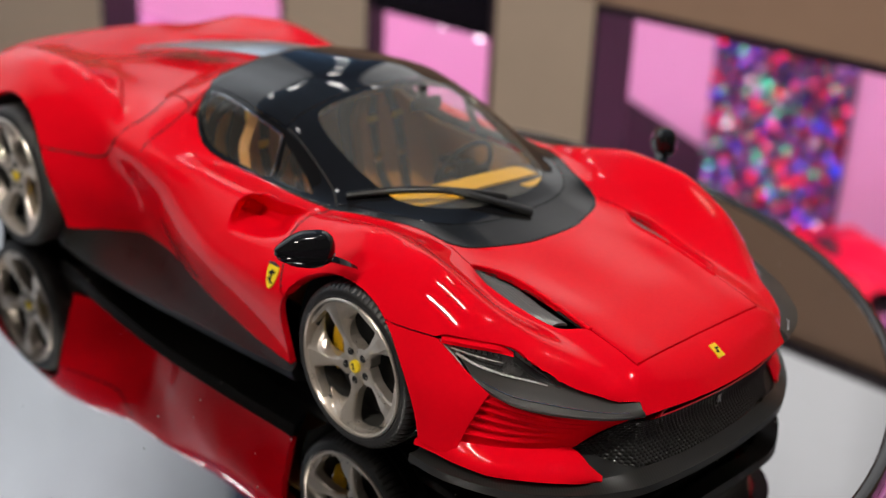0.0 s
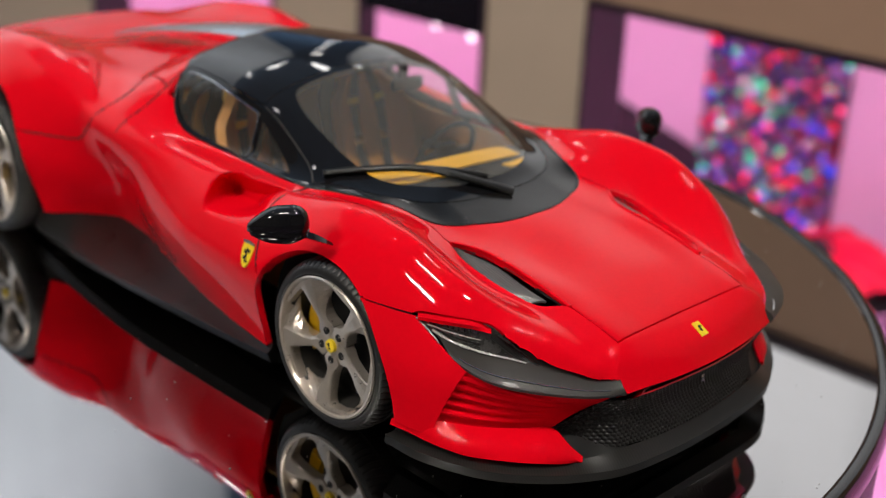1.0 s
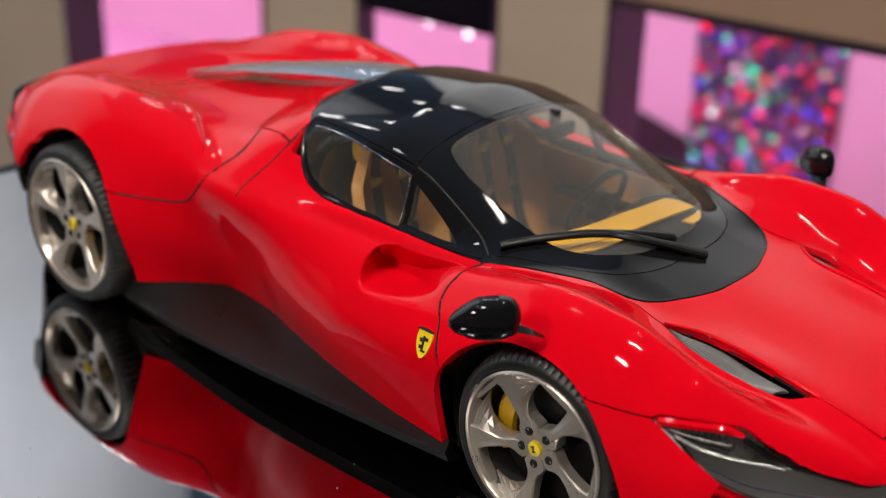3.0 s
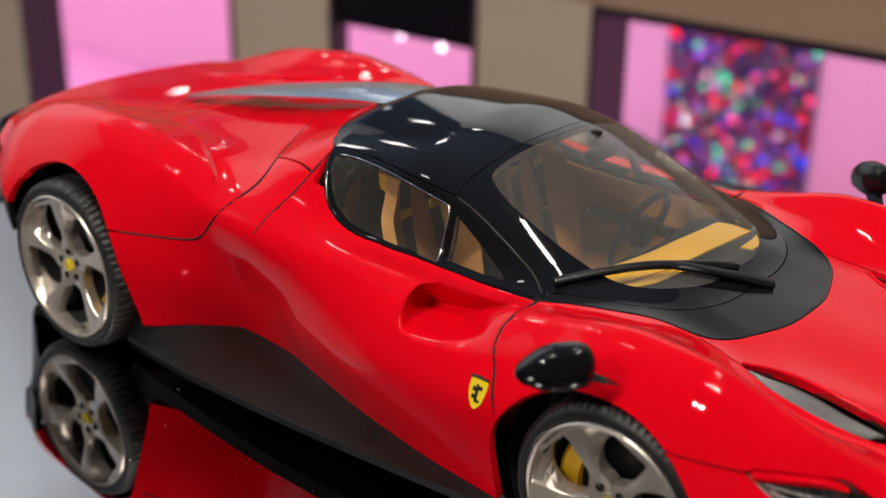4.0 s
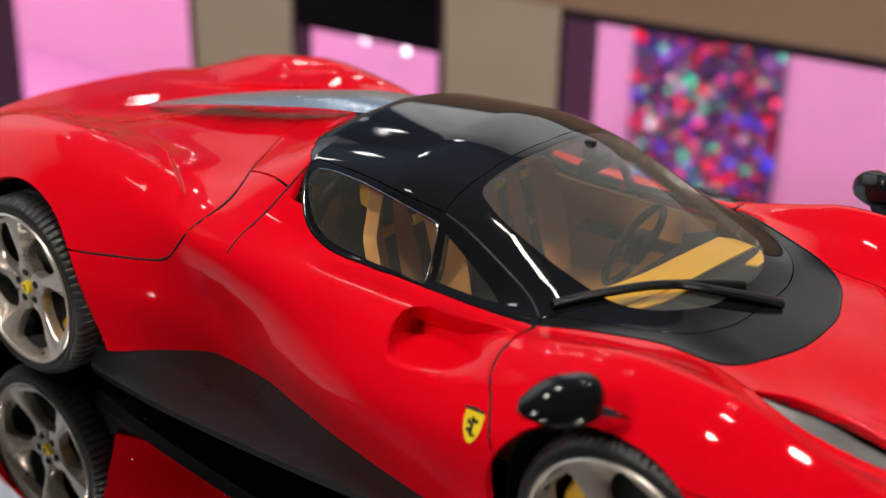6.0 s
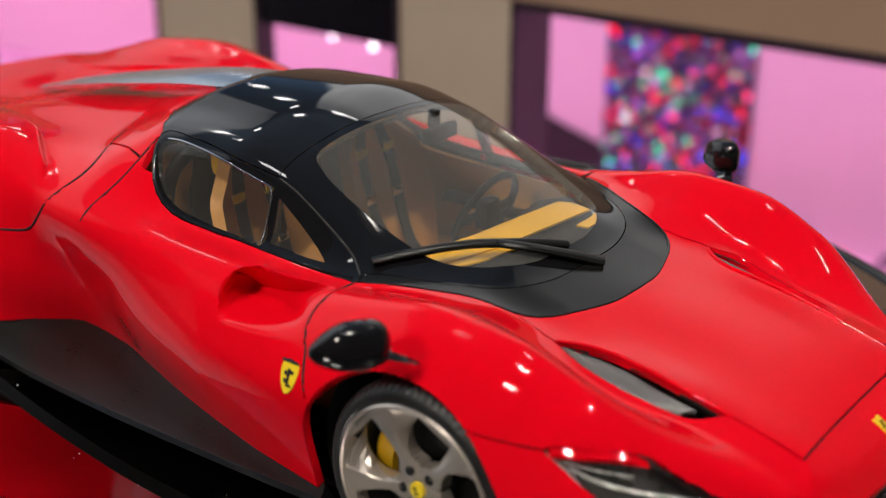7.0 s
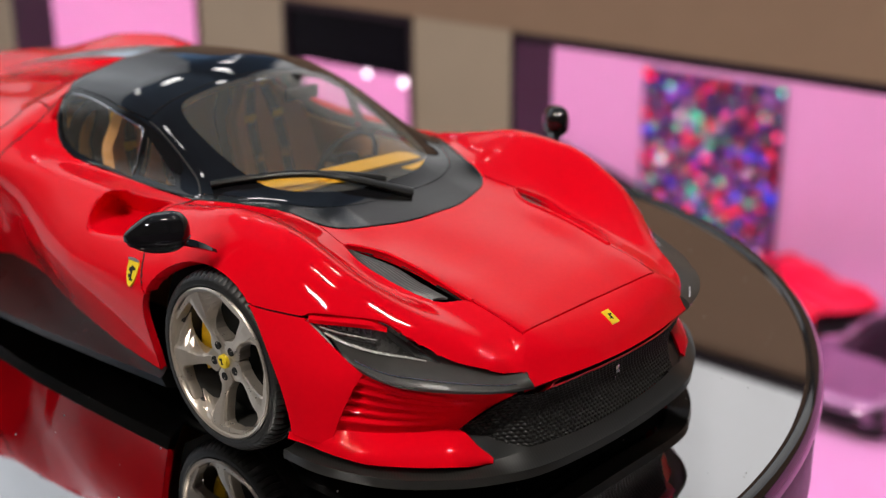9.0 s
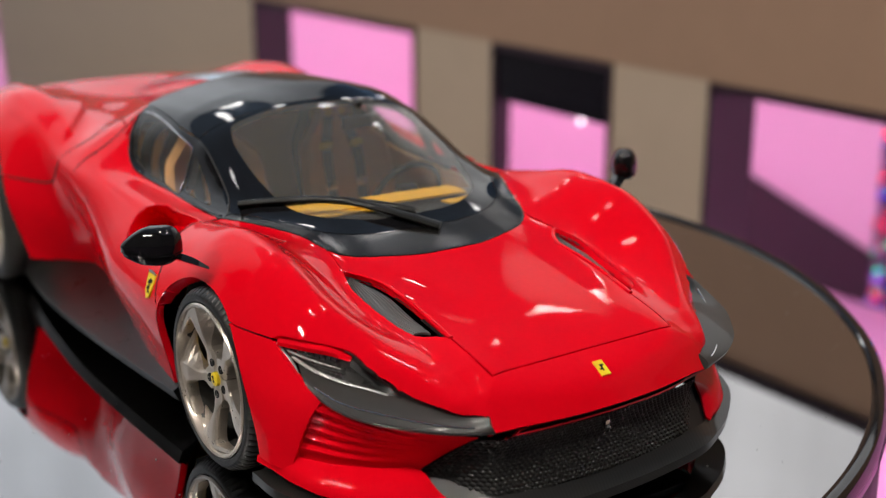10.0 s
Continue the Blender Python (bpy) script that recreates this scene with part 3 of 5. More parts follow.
def loft(rails, n=48, closed=False, s=1, thick=0.0, ends=False):
    """A sheet through lines; s = -1 lays it on the car's right side."""
    bm = bmesh.new()
    rows = [[bm.verts.new((p[0], s * p[1], p[2])) for p in resample(r, n)] for r in rails]
    pairs = list(zip(rows[:-1], rows[1:])) + ([(rows[-1], rows[0])] if closed else [])
    for a, b in pairs:
        for i in range(n - 1):
            bm.faces.new((a[i], a[i + 1], b[i + 1], b[i]))
    if ends:
        bm.faces.new([r[0] for r in rows])
        bm.faces.new([r[-1] for r in rows][::-1])
    bmesh.ops.remove_doubles(bm, verts=bm.verts, dist=1e-5)
    bmesh.ops.recalc_face_normals(bm, faces=bm.faces)
    if thick:
        bmesh.ops.solidify(bm, geom=list(bm.faces), thickness=thick)
    return bm


def between(a, b, f, n=24, out=0.0, way=(0, 0, 0)):
    p = resample(a, n) * (1 - f) + resample(b, n) * f + out * np.array(way)
    return p.tolist()


BLADE_IN = [(.47, .838, .548), (.53, .795, .512), (.61, .748, .490), (.70, .685, .482), (.79, .628, .466), (.90, .553, .445), (1.0, .462, .434)]
BLADE_SIDE = [(.575, .862, .500), (.66, .838, .466), (.74, .80, .444), (.82, .742, .432), (.91, .66, .424), (.98, .565, .415), (1.025, .455, .408)]
LAMP_TOP = [(.412, .868, .594), (.50, .818, .592), (.58, .765, .588), (.63, .726, .578), (.70, .665, .514), (.78, .626, .474)]
LAMP_LOW = [(.45, .852, .562), (.51, .808, .520), (.57, .772, .500), (.63, .735, .488), (.70, .685, .480), (.785, .628, .466)]
SLAT_TOP = [(.625, .842, .462), (.76, .755, .424), (.88, .64, .392), (.965, .485, .365)]
SLAT_LOW = [(.540, .896, .246), (.66, .795, .236), (.76, .685, .234), (.83, .607, .238)]
LIP_TOP = [(.385, .952, .206), (.47, .925, .226), (.555, .890, .244), (.66, .800, .236), (.76, .69, .234), (.83, .607, .238), (.895, .588, .19), (.945, .570, .152)]
LIP_LOW = [(.380, .955, .180), (.47, .940, .178), (.57, .915, .174), (.68, .870, .169), (.79, .790, .164), (.86, .72, .160), (.915, .635, .154), (.945, .570, .150)]
SPLIT_IN = [(.365, .90, .150), (.6, .87, .155), (.8, .73, .152), (.935, .572, .150), (1.0, .43, .168), (1.02, .2, .150), (1.022, 0, .147)]
SPLIT_DOWN = [(.358, .958, .104), (.55, .955, .112), (.76, .865, .106), (.905, .715, .095), (.99, .575, .088), (1.048, .43, .085), (1.067, .2, .074), (1.07, 0, .070)]
SPLIT_OUT = [(x + .004, y + .002, z + .036) for x, y, z in SPLIT_DOWN]
SPLIT_UNDER = [(x - .03, y - .03, z - .075) for x, y, z in SPLIT_IN]
SILL_IN = [(-.40, .885, .178), (-.9, .822, .186), (-1.4, .732, .222), (-1.85, .676, .246), (-2.05, .75, .228), (-2.3, .885, .196), (-2.34, .90, .19)]
SILL_OUT = [(-.385, .925, .152), (-.9, .952, .142), (-1.39, .965, .130), (-1.9, .945, .104), (-2.2, .915, .088), (-2.33, .90, .082), (-2.392, .893, .080)]
SILL_FOOT = [(x, y - .02, z - .045) for x, y, z in SILL_OUT]
SILL_BACK = [(x, y - .06, .07) for x, y, z in SILL_IN]


def mirrored(line):
    """A line from the right side over the centre to the left."""
    left = [tuple(p) for p in line]
    return [(x, -y, z) for x, y, z in left[:-1]] + left[::-1]


for s in (1, -1):
    OUT_ = (.55, .6, .6)
    headlight = part("headlight", loft([between(LAMP_TOP, LAMP_LOW, -.25, out=-.016, way=OUT_), between(LAMP_TOP, LAMP_LOW, .2, out=-.012, way=OUT_), between(LAMP_TOP, LAMP_LOW, .6, out=-.012, way=OUT_), between(LAMP_TOP, LAMP_LOW, 1.2, out=-.008, way=OUT_)], s=s), LAMP_IN, model_car, "clear headlight over a grey reflector")
    part("lens", loft([between(LAMP_TOP, LAMP_LOW, .0, out=.001, way=OUT_), between(LAMP_TOP, LAMP_LOW, .55, out=.006, way=OUT_), between(LAMP_TOP, LAMP_LOW, 1.0, out=.003, way=OUT_)], s=s), LENS, headlight)
    brow, fade = LAMP_TOP[:4], dict(zip([p[0] for p in LAMP_TOP], (.7, 1, .9, .15)))
    part("eyelid", loft([[(x - .02, y - .02, z + .026 * fade[x]) for x, y, z in brow], [(x + .004, y + .004, z + .024 * fade[x]) for x, y, z in brow], [(x + .014 * fade[x], y + .014 * fade[x], z + .012 * fade[x]) for x, y, z in brow], [(x + .010, y + .010, z - .004) for x, y, z in brow], [(x - .02, y - .02, z - .008) for x, y, z in brow]], s=s, closed=True, ends=True), RED, headlight, "red eyelid strip")
    part("lamp_cover", loft([LAMP_TOP[3:], [(x + .012, y + .012, z - .002 - .018 * k) for k, (x, y, z) in zip((1, 1.2, .2), LAMP_TOP[3:])]], s=s, thick=.006), INK, headlight, "black lamp cover")
    for f, i0_, i1_ in ((.36, 2, 9), (.66, 3, 12), (.94, 5, 22)):
        part("light_bar", loft([between(LAMP_TOP, LAMP_LOW, f - .05, out=-.006, way=OUT_)[i0_:i1_], between(LAMP_TOP, LAMP_LOW, f + .05, out=-.003, way=OUT_)[i0_:i1_]], s=s, thick=.006), CHROME, headlight, "bright light bar")
    for i in range(9):
        a_, b_ = np.array(between(LAMP_TOP, LAMP_LOW, .12, out=-.006, way=OUT_)[2 + i]), np.array(between(LAMP_TOP, LAMP_LOW, .30, out=-.006, way=OUT_)[2 + i])
        part("reflector_fin", loft([[a_, b_], [a_ + [.004, -.003, 0], b_ + [.004, -.003, 0]]], n=3, s=s, thick=.004), CHROME, headlight)
    BLADE_OUT = [(x, y + (.055 * w_ if s > 0 else 0), z) for (x, y, z), w_ in zip(BLADE_SIDE, (.3, .7, 1, 1, 1, .7, .2))]
    part("headlight_blade", loft([[(x - .035, y - .035, z + .022) for x, y, z in BLADE_IN], [(x - .008, y - .008, z + .010) for x, y, z in BLADE_IN], between(BLADE_IN, BLADE_OUT, .35, out=.005, way=(.3, .3, .9)), between(BLADE_IN, BLADE_OUT, .8, out=.006, way=(.4, .4, .7)), BLADE_OUT, [(x - .004, y - .004, z - .012) for x, y, z in BLADE_OUT], [(x - .03, y - .03, z - .02) for x, y, z in BLADE_OUT], [(x - .03, y - .03, z - .02) for x, y, z in BLADE_IN]], closed=True, s=s, ends=True), GREY, model_car, "dark grey blade below the headlight")
    part("bumper_recess", loft([between(SLAT_TOP, SLAT_LOW, f, out=-.018 * math.sin(math.pi * min(1, max(0, f * 1.0))) - .003, way=(.7, .7, 0)) for f in np.linspace(-.06, 1.02, 9)], s=s), RED, model_car, "red bumper recess")
    for i in range(5):
        f = .09 + .165 * i
        rails = []
        for d, h in ((-.035, -.006), (.0, .010), (.05, .019), (.085, .016), (.115, -.006)):
            line = np.array(between(SLAT_TOP, SLAT_LOW, f + d, out=-.018 * math.sin(math.pi * (f + d)) - .003, way=(.7, .7, 0)))
            line += np.outer(h * np.clip(1.15 - np.arange(24) / 17, -.2, 1), (.7, .7, .15))
            rails.append(line[:20].tolist())
        part("slat", loft(rails, s=s, closed=True, ends=True), RED, model_car)
    swell = np.clip((np.arange(24) - 3) / 7, 0, 1) * np.clip((25 - np.arange(24)) / 5, 0, 1)
    part("bumper_lip", loft([(np.array(between(LIP_TOP, LIP_LOW, f)) + np.outer(.024 * math.sin(math.pi * f) * swell - .022 * (1 - swell), (.5, .8, .1))).tolist() for f in np.linspace(0, 1, 8)], s=s, thick=-.01), RED, model_car)
    sill = part("side_skirt", loft([SILL_IN, between(SILL_IN, SILL_OUT, .5, out=-.006, way=(0, 0, 1)), between(SILL_IN, SILL_OUT, .92), SILL_OUT, SILL_FOOT, SILL_BACK], s=s, closed=True, ends=True), SKIRT, model_car, "satin black side skirt")
    # vent beside the hood
    vent_floor = [(.70, .402, .545), (.55, .46, .545), (.36, .48, .575), (.17, .47, .62)]
    part("hood_vent", loft([[(x, y - .07, z) for x, y, z in vent_floor], [(x, y + .11, z - .01) for x, y, z in vent_floor]], s=s), MATT, model_car, "matt black vent floor")
    blade_in = [(.600, .404, .584), (.48, .408, .608), (.34, .412, .640), (.19, .455, .664)]
    blade_out = [(.560, .474, .566), (.45, .520, .582), (.33, .515, .618), (.18, .474, .664)]
    part("vent_blade", loft([between(blade_in, blade_out, f, out=.012 * math.sin(math.pi * f) + (.0022 if i % 2 else 0), way=(0, 0, 1)) for i, f in enumerate(np.linspace(0, 1, 21))], s=s, thick=.008), VENT_GREY, model_car, "finely ribbed dark grey vent blade")

# grille with its honeycomb
ny, nz = 860, 150
gy = np.linspace(-.607, .607, ny)
ga = np.abs(gy)
g_top = np.interp(ga, [0, .44, .485, .607], [.358, .362, .352, .239])
g_low = np.where(ga < .47, .149 + .022 * (ga / .47) ** 2, np.interp(ga, [.47, .607], [.171, .237]))
gf = np.linspace(0, 1, nz)
Y = np.repeat(gy[:, None], nz, 1)
Z = g_top[:, None] * (1 - gf) + g_low[:, None] * gf
hx, hz = Y / .0185, Z / .0130
row_ = np.round(hz)
cell = np.hypot(hx - row_ % 2 * .5 - np.round(hx - row_ % 2 * .5), (hz - row_) * .8)
bump_ = np.clip(1 - (cell / .46) ** 2, 0, 1)
X = 1.040 - .012 * gf[None, :] - .22 * Y**2 - np.where(np.abs(Y) > .42, (np.abs(Y) - .42) * .70, 0) - .03 * np.sin(np.pi * gf)[None, :] * np.clip((.607 - np.abs(Y)) / .1, 0, 1) + .0065 * bump_
idx = np.arange(ny * nz).reshape(ny, nz)
quads = np.stack([idx[:-1, :-1], idx[:-1, 1:], idx[1:, 1:], idx[1:, :-1]], -1).reshape(-1, 4)
HONEY = material("black_honeycomb", (0.007, 0.0066, 0.0062), 0.40, 0.0, 0.10, spec=0.35)
grille = link_mesh("grille", np.stack([X, Y, Z], -1).reshape(-1, 3), quads.tolist(), HONEY, model_car, "black honeycomb grille")
bm = bmesh.new()
for a, b, c in ((0, .315, .034), (.012, .30, .012), (-.012, .285, .012)):
    box(bm, (1.026, a - c * .3, b - c * .45), (1.034, a + c * .3, b + c * .45), .002)
part("emblem", bm, CHROME, grille, "small metal emblem")
part("splitter", loft([mirrored(r) for r in (SPLIT_IN, between(SPLIT_IN, SPLIT_OUT, .5, out=-.006, way=(0, 0, 1)), SPLIT_OUT, SPLIT_DOWN, SPLIT_UNDER)], n=160, closed=True, ends=True), CARBON, model_car, "carbon fibre front splitter")
NOSE_EDGE = [(1.062, 0, .382), (1.052, .2, .382), (1.028, .34, .386), (1.0, .44, .398)]
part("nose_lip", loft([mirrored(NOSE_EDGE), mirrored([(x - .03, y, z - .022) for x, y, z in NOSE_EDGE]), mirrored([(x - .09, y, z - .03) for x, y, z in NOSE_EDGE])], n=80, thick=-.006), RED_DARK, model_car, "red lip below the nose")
# black sheets close the gap and put the shadow below the grille into colour
for s in (1, -1):
    part("grille_shadow", loft([[(.995, .38, .172), (.94, .47, .180), (.878, .54, .214), (.812, .610, .242)], [(1.005, .39, .150), (.985, .46, .146), (.94, .568, .148), (.832, .610, .236)], [(.99, .38, .10), (.95, .46, .10), (.90, .56, .10), (.80, .61, .12)]], s=s, thick=.004), INK, grille, "black sheet closing the gap, in place of the shadow below the grille")
# dark floor, bays and tail that close the body below
for nm, lo, hi in (("floor_panel", (-3.30, -.78, .085), (.55, .78, .12)), ("front_floor", (.52, -.55, .086), (.93, .55, .119)), ("engine_bay", (-3.25, -.62, .12), (-1.68, .62, .72)), ("front_bay", (.12, -.58, .12), (.62, .58, .40)), ("radiator_box", (.60, -.42, .12), (.90, .42, .39)), ("duct_box", (.58, -.56, .14), (.79, .56, .36)), ("footwell", (-.40, -.62, .12), (.12, .62, .58)), ("cabin_floor", (-1.68, -.66, .12), (-.40, .66, .24))):
    bm = bmesh.new()
    box(bm, lo, hi, .01)
    part(nm, bm, DEEP, model_car, smooth=False)
PLATE = [(-1.556, .158, 1.104), (-1.86, .172, 1.072), (-2.3, .150, .996), (-2.66, .098, .922), (-3.02, .018, .836)]
plate_rows = [[(x, y * f, z + .006 + .020 * (1 - f * f) * y / .166) for x, y, z in PLATE] for f in np.linspace(-1, 1, 9)]
part("engine_window", loft(plate_rows + [[(x, y * f * .95, z - .006) for x, y, z in PLATE] for f in np.linspace(1, -1, 5)], n=60, closed=True, ends=True), SILVER, model_car, "blue-grey reflecting engine window blade")
for s in (1, -1):
    part("wheel_well", loft([[(.41 * math.cos(a) + 0, yy, .335 + .41 * math.sin(a)) for a in np.linspace(-.5, math.pi + .5, 24)] for yy in (.66, .80, .86)], s=s), DEEP, model_car)
    part("wheel_well", loft([[(-2.66 + .43 * math.cos(a), yy, .37 + .43 * math.sin(a)) for a in np.linspace(-.4, math.pi + .4, 24)] for yy in (.55, .84, .88)], s=s), DEEP, model_car)
    tail_top = [(-3.20, .90, .50), (-3.28, .87, .53), (-3.38, .80, .56), (-3.47, .70, .60), (-3.52, .35, .62), (-3.54, 0, .62)]
    tail_low = [(-3.16, .84, .34), (-3.24, .82, .30), (-3.36, .75, .24), (-3.44, .68, .17), (-3.5, .35, .17), (-3.51, 0, .17)]
    part("rear_bumper", loft([[(x, y, z + .2) for x, y, z in tail_top], tail_top, tail_low], s=s, thick=.02), MATT, model_car, "matt black rear bumper")
    part("tail_light", loft([[(x - .012, y + .004, z + .03) for x, y, z in tail_top[1:5]], [(x - .012, y + .004, z - .02) for x, y, z in tail_top[1:5]]], s=s, thick=.02), RED_DARK, model_car, "red tail light strip")


# ---- wheels ----
def wheel(radius, rim_r, width, at, s, phase, big):
    """A wheel with its tyre, five-spoke rim, brake and cap; its outer face looks to the side s."""
    hub = thing("wheel", "", "", at)
    hub.parent = model_car
    hub.rotation_euler = (0, 0, 0 if s > 0 else math.pi)
    del_keys = [k for k in ("label", "category") if k in hub]
    for k in del_keys:
        del hub[k]
    w = width
    # tyre: sidewall, shoulder blocks and grooved tread
    steps = 360
    prof = [(rim_r - .012, -w + .02), (rim_r + .01, -w), (radius - .02, -w), (radius, -w + .03), (radius, -w * .62), (radius - .008, -w * .61), (radius - .008, -w * .57), (radius, -w * .56), (radius, -w * .36), (radius - .008, -w * .35), (radius - .008, -w * .31), (radius, -w * .30), (radius, -.050), (radius - .006, -.022), (radius - .020, -.004), (radius - .034, .004), (radius - .050, .002), (rim_r + .022, .004), (rim_r + .012, .0), (rim_r + .006, .004), (rim_r, .0), (rim_r - .006, -.02)]
    bm = bmesh.new()
    rings = []
    for i in range(steps):
        a = 2 * math.pi * i / steps
        cutting = i % 5 == 0
        ring = []
        for j, (r, y) in enumerate(prof):
            rr = r - (.009 if cutting and 11 <= j <= 13 else 0)
            b = a + (.02 if j >= 12 else 0)
            ring.append(bm.verts.new((rr * math.cos(b), y, rr * math.sin(b))))
        rings.append(ring)
    for i in range(steps):
        p, q = rings[i], rings[(i + 1) % steps]
        for j in range(len(prof) - 1):
            bm.faces.new((p[j], q[j], q[j + 1], p[j + 1]))
    part("tyre", bm, RUBBER, hub, "black rubber tyre with grooved shoulders")
    # rim barrel and lip
    rim = part("rim", lathe([(rim_r - .002, .002), (rim_r - .008, .008), (rim_r - .016, .005), (rim_r - .020, -.006), (rim_r - .022, -.03)], steps=96), STEEL, hub, "satin champagne five-spoke rim")
    part("barrel", lathe([(rim_r - .020, -.028), (rim_r - .030, -.05), (rim_r - .045, -.16), (rim_r - .03, -w + .03)], steps=64), GREY, rim, "dark inner barrel")
    R_ = rim_r - .012
    q = R_ / .256
    # five blades: a flat face, then a facet that widens along the rim and falls away to it
    stations = [(.030, 36, 36), (.060, 36, 36), (.074, 34, 34), (.084, 24, 24), (.094, 14, 15), (.110, 8.5, 11), (.130, 7, 11), (.15, 6.5, 12.5), (.175, 6.5, 16.5), (.20, 6.5, 23), (.218, 7, 29), (.230, 9, 36), (.238, 20, 42), (.243, 36, 36), (.256, 36, 36)]
    for k in range(5):
        a0 = radians(phase) + k * 2 * math.pi / 5
        bm = bmesh.new()
        cols = []
        for r, lo_, hi_ in stations:
            fall = .042 * float(ease(.10, .20, r)) * (1 - float(ease(.243, .249, r)))
            top_ = -.030 + .024 * float(ease(.06, .22, r)) + .003 * float(ease(.22, .256, r))
            flat_ = min(11.5, .62 * hi_)
            pts = []
            for deg, d in ((-lo_, -.045), (-lo_, -.008), (-lo_ + 1.6, -.001), (0, .002), (flat_ - 1, .001), (flat_ + .8, -.002 - .06 * fall), ((flat_ + hi_) / 2, -.004 - .5 * fall), (hi_ - .8, -.006 - fall), (hi_, -.010 - fall), (hi_, -.055)):
                ang = a0 + radians(deg)
                pts.append(bm.verts.new((q * r * math.cos(ang), top_ + d, q * r * math.sin(ang))))
            cols.append(pts)
        for p, p2 in zip(cols[:-1], cols[1:]):
            for j in range(len(p) - 1):
                bm.faces.new((p[j], p[j + 1], p2[j + 1], p2[j]))
        bmesh.ops.recalc_face_normals(bm, faces=bm.faces)
        part("spoke", bm, STEEL, rim, smooth=False)
    part("hub", lathe([(0, -.031), (.04, -.031), (.044, -.036), (.046, -.10)], steps=48), STEEL, rim)
    for k in range(5):
        a = radians(phase) + k * 2 * math.pi / 5
        bm = lathe([(0, -.027), (.011, -.027), (.0135, -.0245), (.0155, -.027), (.016, -.04)], steps=20)
        bmesh.ops.translate(bm, vec=(.060 * math.cos(a), -.001, .060 * math.sin(a)), verts=bm.verts)
        part("wheel_bolt", bm, DEEP, rim, "dark bolt hole")
    part("centre_cap", lathe([(0, -.016), (.018, -.016), (.025, -.019), (.027, -.034)], steps=32), BADGE, hub, "yellow centre cap with a dark emblem")
    bm = bmesh.new()
    for dx, dz, ww, hh in ((0, .002, .006, .026), (.005, .008, .012, .007), (-.004, -.006, .010, .006)):
        box(bm, (dx - ww / 2, -.0165, dz - hh / 2), (dx + ww / 2, -.0145, dz + hh / 2), .001)
    part("cap_emblem", bm, DEEP, hub)
    part("brake_disc", lathe([(.07, -.115), (rim_r - .065, -.115), (rim_r - .062, -.12), (rim_r - .062, -.14), (.07, -.14)], steps=64), MATT, hub, "dark brake disc")
    part("hub_backing", lathe([(0, -.16), (rim_r - .04, -.16)], steps=32), DEEP, hub)
    bm = bmesh.new()
    mid_ = (200 if big else 2) if s < 0 else (-20 if big else 178)
    arc = np.linspace(radians(mid_ - 32), radians(mid_ + 32), 14)
    prev = None
    for a in arc:
        ring = [bm.verts.new((r * math.cos(a), y, r * math.sin(a))) for r, y in ((rim_r - .135, -.11), (rim_r - .13, -.09), (rim_r - .075, -.085), (rim_r - .062, -.095), (rim_r - .062, -.13))]
        if prev:
            for j in range(5):
                bm.faces.new((prev[j], prev[(j + 1) % 5], ring[(j + 1) % 5], ring[j]))
        else:
            bm.faces.new(ring)
        prev = ring
    bm.faces.new(prev[::-1])
    bmesh.ops.recalc_face_normals(bm, faces=bm.faces)
    part("brake_caliper", bm, YELLOW, hub, "yellow brake caliper")
    return hub


for s in (1, -1):
    # the side s = -1 is turned half round, so its angles run the other way
    wheel(.335, .281, .26, (0, .940 * s, .335), s, 58 if s < 0 else 122, False)
    wheel(.369, .312, .33, (-2.651, .992 * s, .369), s, 84 if s < 0 else 96, True)


# ---- door mirrors, wiper, badges ----
def mirror_pod(a0, b0, z0, s):
    """A place on the mirror's pod from a unit ball: a0 from its pointed outer tip to its blunt inner end, b0 across."""
    taper = 1 - .10 * max(0, a0) ** 2 - .34 * max(0, -a0) ** 2
    along, across_ = .112 * math.copysign(abs(a0) ** (.66 if a0 > 0 else .84), a0), .055 * math.copysign(abs(b0) ** .7, b0) * taper
    dome = (.070 * (1 + .34 * a0) if z0 > 0 else .078 * (1 + .12 * a0)) * z0 * taper
    return Vector((-.100 + .77 * along + .64 * across_, s * (1.078 - .64 * along + .77 * across_), .828 + dome + .010 * a0))


